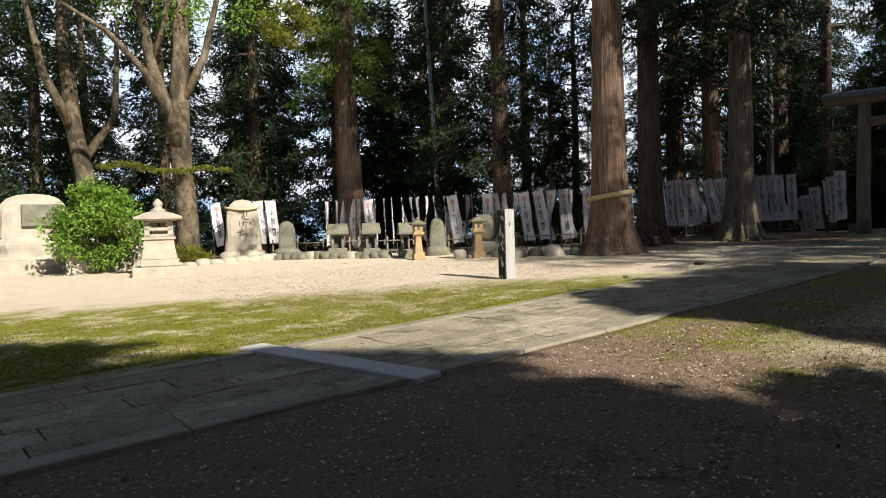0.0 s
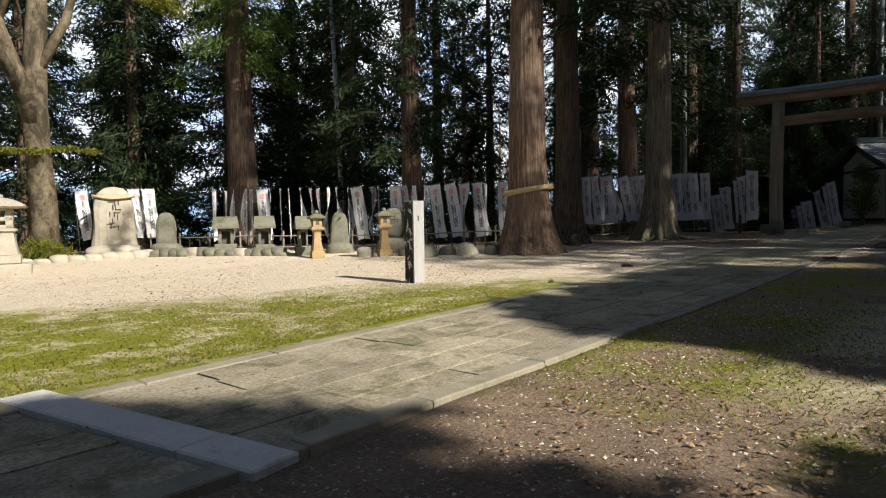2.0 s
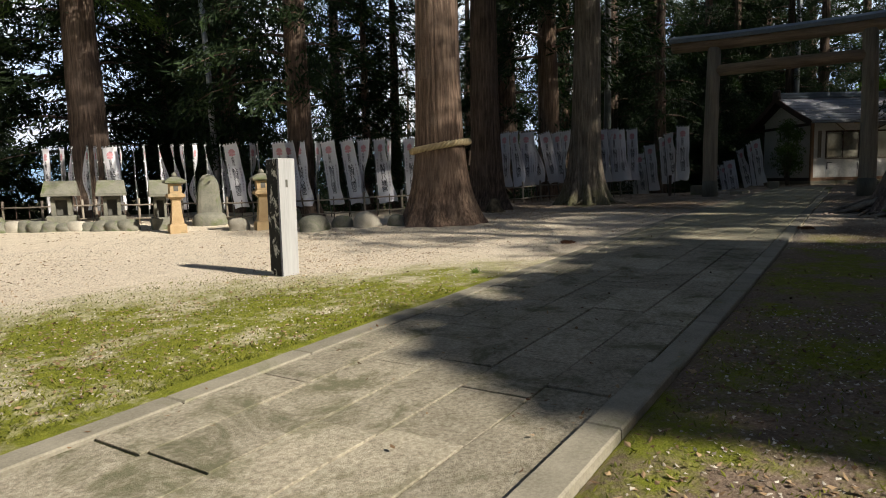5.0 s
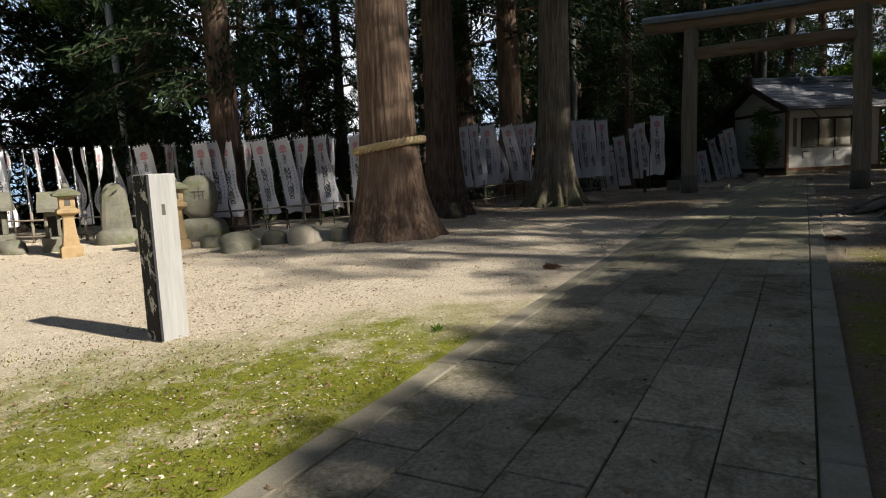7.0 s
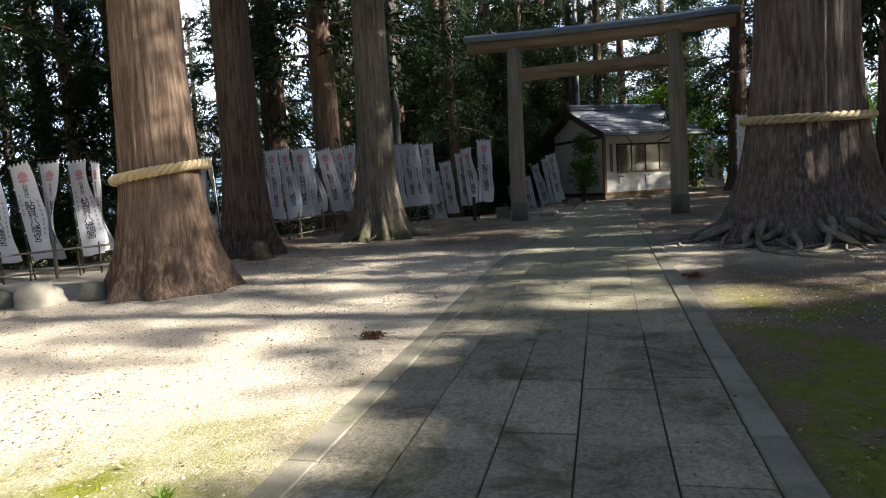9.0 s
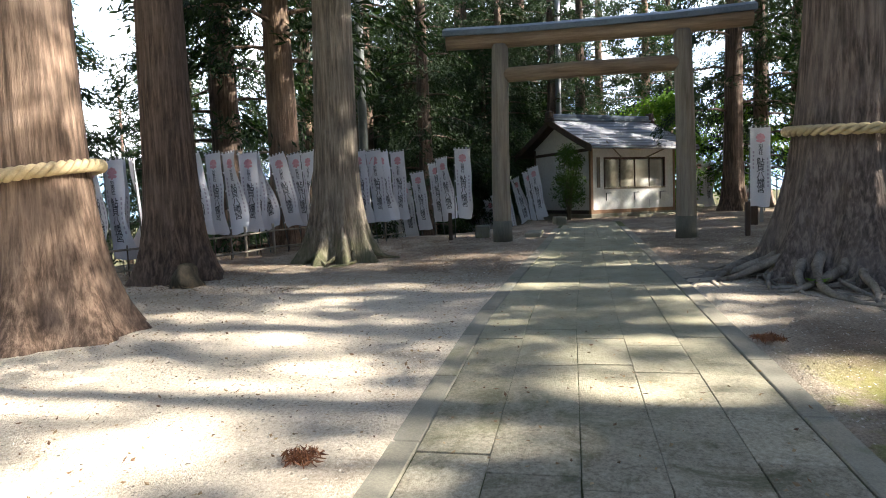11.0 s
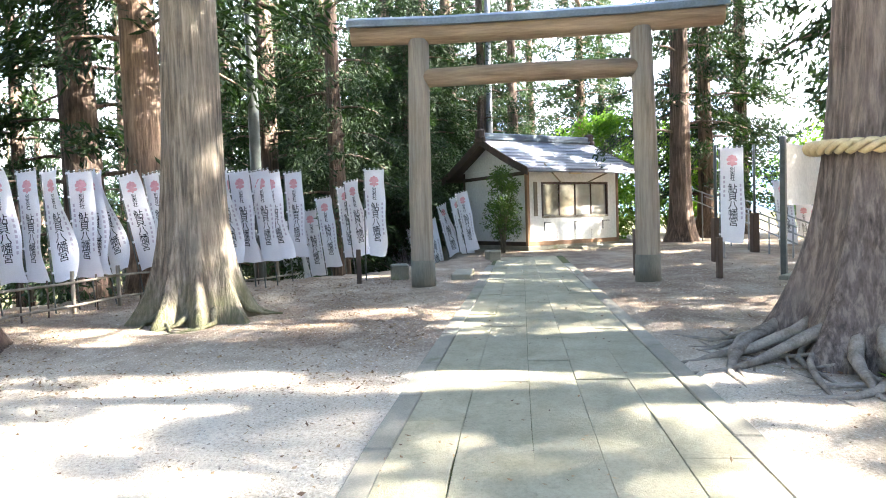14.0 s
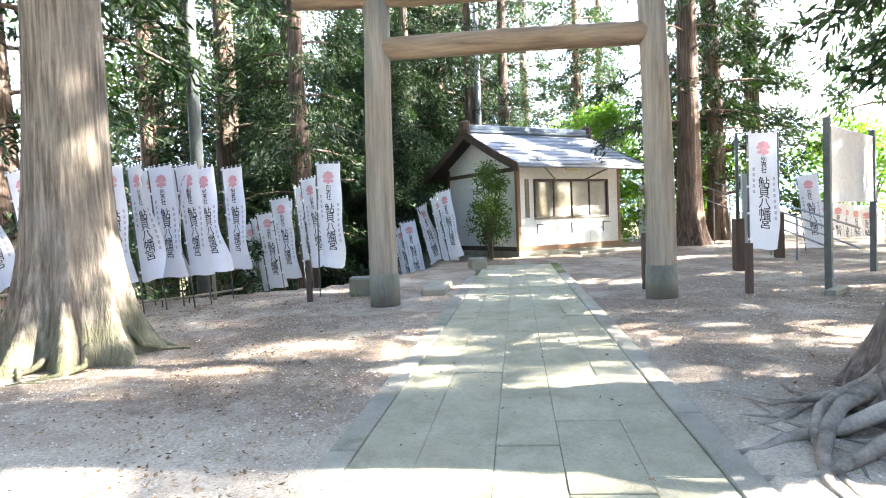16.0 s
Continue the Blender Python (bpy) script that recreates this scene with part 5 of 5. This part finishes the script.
for x, y, h, r in ((28.5, 2.3, 0.78, 0.05), (29.3, 3.72, 0.95, 0.05), (28.9, 9.5, 0.72, 0.05)):
    solo("banner_stake", Geo().box(-r, r, -r, r, -0.3, h, None, 0.01), DARKWOOD, "short dark wooden stake holding a banner pole", "stake", at(x, y, 12), "stakes by the banners")
pb = thing("sign_post", "slim pale sign post with a small box panel", "sign", at(32.2, 1.0, 80))
part("post", Geo().box(-0.045, 0.045, -0.045, 0.045, -0.3, 1.95, None, 0.005), PALEWOOD, pb)
part("panel", Geo().box(-0.2, 0.05, -0.07, -0.03, 1.2, 1.9, None, 0.005), PALEWOOD, pb)
hr = thing("handrail", "thin grey steel handrails climbing beside a stair", "handrail")
for i in range(4):
    part("rail", Geo().tube([(31.6, -0.5 - 0.5 * (i // 2), gz(31.6, -0.5) + 0.35 + 0.4 * (i % 2)), (42, -0.5 - 0.7 * (i // 2), gz(42, 0) + 1.75 + 0.4 * (i % 2))], 0.022, 7), STEEL, hr)
for i in range(8):
    x = 31.8 + 1.4 * i
    z = gz(x, -0.5)
    part("post", Geo().tube([(x, -0.5, z - 0.2), (x, -0.5, z + 0.75 + 1.4 * (x - 31.6) / 10.4)], 0.022, 7), STEEL, hr)
for x, y, h, r, lean, mt, lab in ((19.0, 21.2, 10.5, 0.10, -0.25, STEEL, "slim grey steel pole leaning slightly beside the fence"), (31.4, 12.6, 15, 0.15, 0.0, POLE, "grey utility pole among the trees"), (43.9, 6.9, 14, 0.15, 0.1, STEEL, "pale utility pole behind the hut")):
    up = thing("utility_pole", lab, "pole", at(x, y))
    part("shaft", Geo().tube([(0, 0, -0.3), (lean * 0.3, -lean * 0.3, h * 0.4), (lean, -lean, h)], [r, r * 0.9, r * 0.72], 12), mt, up)
    part("band", Geo().tube([(lean * 0.25, -lean * 0.25, 3.0), (lean * 0.25, -lean * 0.25, 3.2)], [r * 1.02, r * 1.02], 12), PALEWOOD, up)
solo("cut_stone", Geo().box(-0.25, 0.25, -0.2, 0.2, -0.1, 0.32, None, 0.03), MOSSY, "square mossy stone block by the stair", "stone", at(29.6, 8.75, 10))
solo("cut_stone", Geo().box(-0.2, 0.2, -0.18, 0.18, -0.1, 0.26, None, 0.03), KERB, "square pale stone block by the stair", "stone", at(33.6, 6.75, 20))
solo("field_stone", rock(0.55, 0.5, 0.42, 71, 0.1), STONE, "round pale stone at the foot of the cedar", "stone", at(17.4, 13.8))
solo("field_stone", rock(0.8, 0.6, 0.4, 72, 0.12), MOSSY, "dark low stone at the yard edge", "stone", at(16.5, 14.6))

# broken buttress at the dark cedar's foot; sunlight on it rendered as pale bark
solo("tree_stump", rock(0.62, 0.5, 0.42, 77, 0.3, 0.45, 22, 12), BARK_PALE, "broken sunlit buttress root at the cedar's foot, in lighter bark", "stump", at(21.95, 12.75))


# ---- bushes and small trees ----
def leafy(seed, n, centres, size, flat=1.0):
    """Leaves in uneven clumps: each centre is (x, y, z, radius)."""
    rng = np.random.default_rng(seed)
    cs = np.array(centres)
    w = cs[:, 3] ** 2
    k = rng.choice(len(cs), n, p=w / w.sum())
    d = unit(rng.normal(0, 1, (n, 3))) * (rng.uniform(0, 1, (n, 1)) ** 0.45)
    C = cs[k, :3] + d * cs[k, 3:4] * np.array([1, 1, 0.8 * flat])
    A = unit(d + rng.normal(0, 0.6, (n, 3)) + np.array([0, 0, -0.2])) * size[0] * rng.uniform(0.6, 1.3, (n, 1))
    B = unit(np.cross(A, rng.normal(0, 1, (n, 3)) + np.array([0, 0, 1.2]))) * size[1] * rng.uniform(0.7, 1.3, (n, 1))
    return C, A, B


def clumps(seed, n, r, h, z0, cr):
    rng = random.Random(seed)
    out = []
    for i in range(n):
        a, t = rng.uniform(0, 6.28), rng.random()
        rr = r * math.sqrt(rng.random()) * math.sin(0.5 + 2.4 * t) * 1.05
        out.append((rr * math.cos(a), rr * math.sin(a), z0 + h * t, cr * rng.uniform(0.6, 1.3)))
    return out


def shrub(label, x, y, r, h, z0, seed, n, size, leaf_mat, stems=6, cr=0.4, name="bush", nclump=40):
    t = thing(name, label, "bush", at(x, y))
    cl = clumps(seed, nclump, r, h, z0, cr)
    wood = Geo()
    for c in cl[:stems * 2]:
        wood.tube([(c[0] * 0.06, c[1] * 0.06, -0.1), (c[0] * 0.35, c[1] * 0.35, c[2] * 0.5), (c[0], c[1], c[2])], [0.04, 0.025, 0.008], 5, cap=False)
    tagged(part("stem", wood, BARK_PALE, t), kind="stuff")
    part("leaves", leaf_mesh("leaves", *leafy(seed, n, cl, size), leaf_mat), leaf_mat, t)
    return t


shrub("round glossy green leafy bush in full sun", 6.45, 24.3, 1.35, 2.3, 0.55, 1, 9000, (0.15, 0.075), LEAF, cr=0.55, nclump=60)
shrub("upright green shrub against the hut wall", 35.7, 6.45, 0.6, 2.0, 0.5, 2, 4200, (0.11, 0.04), SHRUB, cr=0.3)
shrub("bright green maple beside the hut", 42.0, 2.6, 2.2, 4.2, 0.5, 3, 9000, (0.15, 0.10), MAPLE, cr=0.75, nclump=60)
shrub("bright green maple behind the gate", 43.5, -0.8, 2.4, 4.0, 0.6, 4, 9000, (0.15, 0.10), MAPLE, cr=0.75, nclump=60)
shrub("pale green shrub in hazy light past the fence", 41.5, -6.5, 2.4, 3.6, 0.4, 14, 8000, (0.15, 0.10), MAPLE, cr=0.8, nclump=50)
shrub("dark green undergrowth at the wood's edge", 40.5, 10.5, 2.2, 3.0, 0.3, 5, 7000, (0.2, 0.06), NEEDLE, cr=0.7)
shrub("low grassy tuft at the foot of the tree", 9.9, 25.6, 0.8, 0.5, 0.05, 6, 1500, (0.4, 0.03), OLIVE, cr=0.3)
seed = thing("seedling", "small green seedling among the bare roots", "plant", at(21.0, 3.35))
for i in range(7):
    a = i * 0.9
    part("leaf", leaf_mesh("leaf", np.array([[0.09 * math.cos(a), 0.09 * math.sin(a), 0.12 + 0.02 * (i % 3)]]), np.array([[0.15 * math.cos(a), 0.15 * math.sin(a), 0.03]]), np.array([[-0.07 * math.sin(a), 0.07 * math.cos(a), 0]]), MAPLE), MAPLE, seed)

# the two pale broadleaf trees in the far corner
ta = thing("broadleaf_tree", "old forked tree with pale lichened bark and yellow-green leaves", "tree", at(10.45, 27.2))
limbs = [([(0, 0, -0.3), (0.05, 0, 2), (-0.05, 0, 3.6), (-0.1, 0.1, 5.4), (0.15, 0.2, 9), (0.3, 0.3, 15)], [0.56, 0.43, 0.40, 0.42, 0.32, 0.18]),
         ([(-0.1, 0, 4.6), (-0.6, -0.1, 6.2), (-1.2, -0.3, 7.8), (-1.6, -0.3, 10.5), (-2.0, -0.2, 14)], [0.34, 0.26, 0.22, 0.16, 0.08]),
         ([(-0.35, 0, 5.4), (-1.5, -0.6, 7.4), (-3.0, -1.2, 8.6), (-4.4, -1.5, 9.2)], [0.2, 0.14, 0.10, 0.04]),
         ([(0.0, 0, 6.5), (0.9, -0.3, 8.4), (1.5, -0.5, 11), (1.9, -0.6, 14)], [0.22, 0.15, 0.10, 0.05]),
         ([(-1.2, -0.3, 7.8), (-0.7, -0.6, 9.5), (-0.4, -0.8, 13)], [0.14, 0.1, 0.05])]
for i, (p, r) in enumerate(limbs):
    part("trunk" if i == 0 else "limb", Geo().tube(p, r, 14), BARK_PALE, ta)
cl = [(x, -0.4 + 0.25 * math.sin(x * 3), 3.75 + 0.12 * math.sin(x * 2.1), 0.42) for x in (-3.0, -2.5, -2.0, -1.5, -1.0, -0.4, 0.2, 0.8, 1.4)]
part("low_spray", leaf_mesh("leaves", *leafy(8, 1500, cl, (0.16, 0.07), 0.35), OLIVE), OLIVE, ta)
cl = [(3.2 + 0.55 * (i % 4), -2.2 + 0.3 * (i % 3), 9.2 + 0.45 * (i // 3), 0.6) for i in range(12)]
part("leaves", leaf_mesh("leaves", *leafy(9, 3200, cl, (0.17, 0.08), 0.7), OLIVE), OLIVE, ta)
cl = clumps(10, 50, 4.5, 7, 10, 0.9)
part("crown", leaf_mesh("leaves", *leafy(10, 9000, cl, (0.18, 0.09)), LEAF), LEAF, ta)
tb = thing("broadleaf_tree", "leaning old tree with mottled bark in the corner", "tree", at(7.9, 31.5))
part("trunk", Geo().tube([(0.4, 0, -0.4), (0, 0, 3), (-0.5, 0, 6), (-0.7, 0.2, 10), (-0.5, 0.3, 16)], [0.5, 0.38, 0.33, 0.26, 0.13], 14), BARK_PALE, tb)
part("limb", Geo().tube([(-0.4, 0, 5.5), (-1.6, -0.4, 8), (-2.2, -0.6, 11)], [0.25, 0.16, 0.08], 10), BARK_PALE, tb)
part("limb", Geo().tube([(-0.2, 0, 4.5), (1.2, 0.2, 6.5), (1.5, 0.2, 11)], [0.22, 0.15, 0.08], 10), BARK_PALE, tb)
part("crown", leaf_mesh("leaves", *leafy(11, 8000, clumps(12, 45, 4.0, 8, 8.5, 0.9), (0.2, 0.09)), NEEDLE), NEEDLE, tb)

# a cedar with hanging sprays over the shrines, sunlight put into their colour
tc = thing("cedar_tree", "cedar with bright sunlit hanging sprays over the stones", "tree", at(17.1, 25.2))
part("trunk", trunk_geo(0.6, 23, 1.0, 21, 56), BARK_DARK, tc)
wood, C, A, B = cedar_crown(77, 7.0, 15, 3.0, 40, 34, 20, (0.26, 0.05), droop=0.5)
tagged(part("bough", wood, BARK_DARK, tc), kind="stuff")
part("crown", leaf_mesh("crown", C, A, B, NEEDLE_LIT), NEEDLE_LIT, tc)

# small clumps of dry fronds, and a grass tuft beside the walk
def frond_heap(x, y, r, seed):
    t = thing("dry_frond", "small heap of dry red-brown cedar fronds on the ground", "fronds", at(x, y))
    rng = np.random.default_rng(seed)
    twigs = Geo()
    for i in range(9):
        a = rng.uniform(0, 6.28)
        L = r * rng.uniform(0.6, 1.2)
        twigs.tube([(-0.3 * L * math.cos(a), -0.3 * L * math.sin(a), 0.012), (0.2 * L * math.cos(a), 0.2 * L * math.sin(a), 0.05), (L * math.cos(a + 0.4), L * math.sin(a + 0.4), 0.012)], [0.006, 0.006, 0.003], 5)
    tagged(part("twig", twigs, FROND, t), kind="stuff")
    cl = [(r * 0.5 * math.cos(k), r * 0.5 * math.sin(k * 1.7), 0.04, r * 0.5) for k in range(7)]
    part("needles", leaf_mesh("needles", *leafy(seed, 260, cl, (0.07, 0.012), 0.25), FROND), FROND, t)


FROND = foliage("dry_fronds", (0.10, 0.035, 0.018), (0.30, 0.13, 0.06), 0.1)
frond_heap(15.61, 7.92, 0.13, 41)
frond_heap(18.47, 4.63, 0.15, 42)
tuft = thing("grass_tuft", "small green grass tuft beside the paving", "grass", at(12.48, 7.90))
part("blades", leaf_mesh("blades", *leafy(43, 45, [(0, 0, 0.03, 0.06), (0.05, 0.03, 0.02, 0.05)], (0.10, 0.008), 0.6), MAPLE), MAPLE, tuft)

# ---- fallen leaves ----
def litter(seed, n, x0, x1, y0, y1, size, lift):
    rng = np.random.default_rng(seed)
    x, y = rng.uniform(x0, x1, n), rng.uniform(y0, y1, n)
    drift = np.sin(x * 0.9 + 2 * np.sin(y * 0.7)) + np.sin(y * 1.3 - x * 0.4) + rng.normal(0, 0.9, n)
    keep = drift > -0.3
    x, y = x[keep], y[keep]
    k = len(x)
    C = np.stack([x, y, lie(x, y) + lift + rng.uniform(0, 0.012, k)], 1)
    a = rng.uniform(0, 6.28, k)
    A = np.stack([np.cos(a), np.sin(a), rng.normal(0, 0.25, k)], 1) * size * rng.uniform(0.5, 1.3, (k, 1))
    B = np.stack([-np.sin(a), np.cos(a), rng.normal(0, 0.3, k)], 1) * size * 0.55 * rng.uniform(0.5, 1.3, (k, 1))
    return C, A, B


for i, (n, x0, x1, y0, y1, size, lift) in enumerate(((19000, -3, 14, -2, 4.7, 0.046, 0.012), (13000, -3, 14, 7.5, 13, 0.042, 0.012), (2000, -3, 32, 4.8, 7.3, 0.04, 0.020), (5000, 14, 36, -2, 4.6, 0.045, 0.012), (3000, 14, 21, 7.6, 15, 0.045, 0.012), (11000, 21, 30, 7.5, 15, 0.046, 0.012), (2500, 6, 18, 13, 26, 0.06, 0.012))):
    tagged(new("fallen_leaves", leaf_mesh("fallen_leaves", *litter(90 + i, n, x0, x1, y0, y1, size, lift), LITTER)), "scattered dry brown fallen leaves on the earth", "leaves", kind="stuff")

# moss tips and grit, too small to count
rg = np.random.default_rng(5)


def strewn(n, x0, x1, y0, y1, size, lift, upright):
    # thins out to the east and away from the walk
    x, y = x1 - (x1 - x0) * rg.uniform(0, 1, n) ** (0.75 if upright else 1.0), y0 + (y1 - y0) * rg.uniform(0, 1, n) ** (1.6 if upright else 1.0)
    a = rg.uniform(0, 6.28, n)
    up = rg.uniform(0.4, 1.2, n) if upright else rg.normal(0, 0.3, n)
    C = np.stack([x, y, uneven(x, y) + lift], 1)
    A = np.stack([np.cos(a), np.sin(a), up], 1) * size * rg.uniform(0.5, 1.4, (n, 1))
    B = np.stack([-np.sin(a), np.cos(a), rg.normal(0, 0.4, n)], 1) * size * (0.35 if upright else 0.8) * rg.uniform(0.6, 1.3, (n, 1))
    return C, A, B


MOSSTIP = foliage("moss_tips", (0.09, 0.10, 0.012), (0.30, 0.29, 0.05), 0.3)
GRIT = foliage("grit", (0.22, 0.18, 0.13), (0.78, 0.71, 0.59), 0.0)
tagged(new("moss", leaf_mesh("moss", *strewn(26000, -1, 11.5, 7.5, 11.5, 0.03, 0.008, True), MOSSTIP)), "short bright moss tips beside the walk", "moss", kind="stuff")
tagged(new("moss", leaf_mesh("moss", *strewn(7000, 6.5, 12, 1.5, 4.7, 0.03, 0.008, True), MOSSTIP)), "thin patchy moss on the bare soil", "moss", kind="stuff")
for x0, x1, y0, y1, n in ((6, 18, 7.6, 18, 26000), (17, 30, 7.2, 13, 16000), (16, 30, 0, 4.7, 12000), (0, 12, 0, 4.6, 12000)):
    tagged(new("grit", leaf_mesh("grit", *strewn(n, x0, x1, y0, y1, 0.026, 0.003, False), GRIT)), "fine grit and chips strewn over the earth", "grit", kind="stuff")
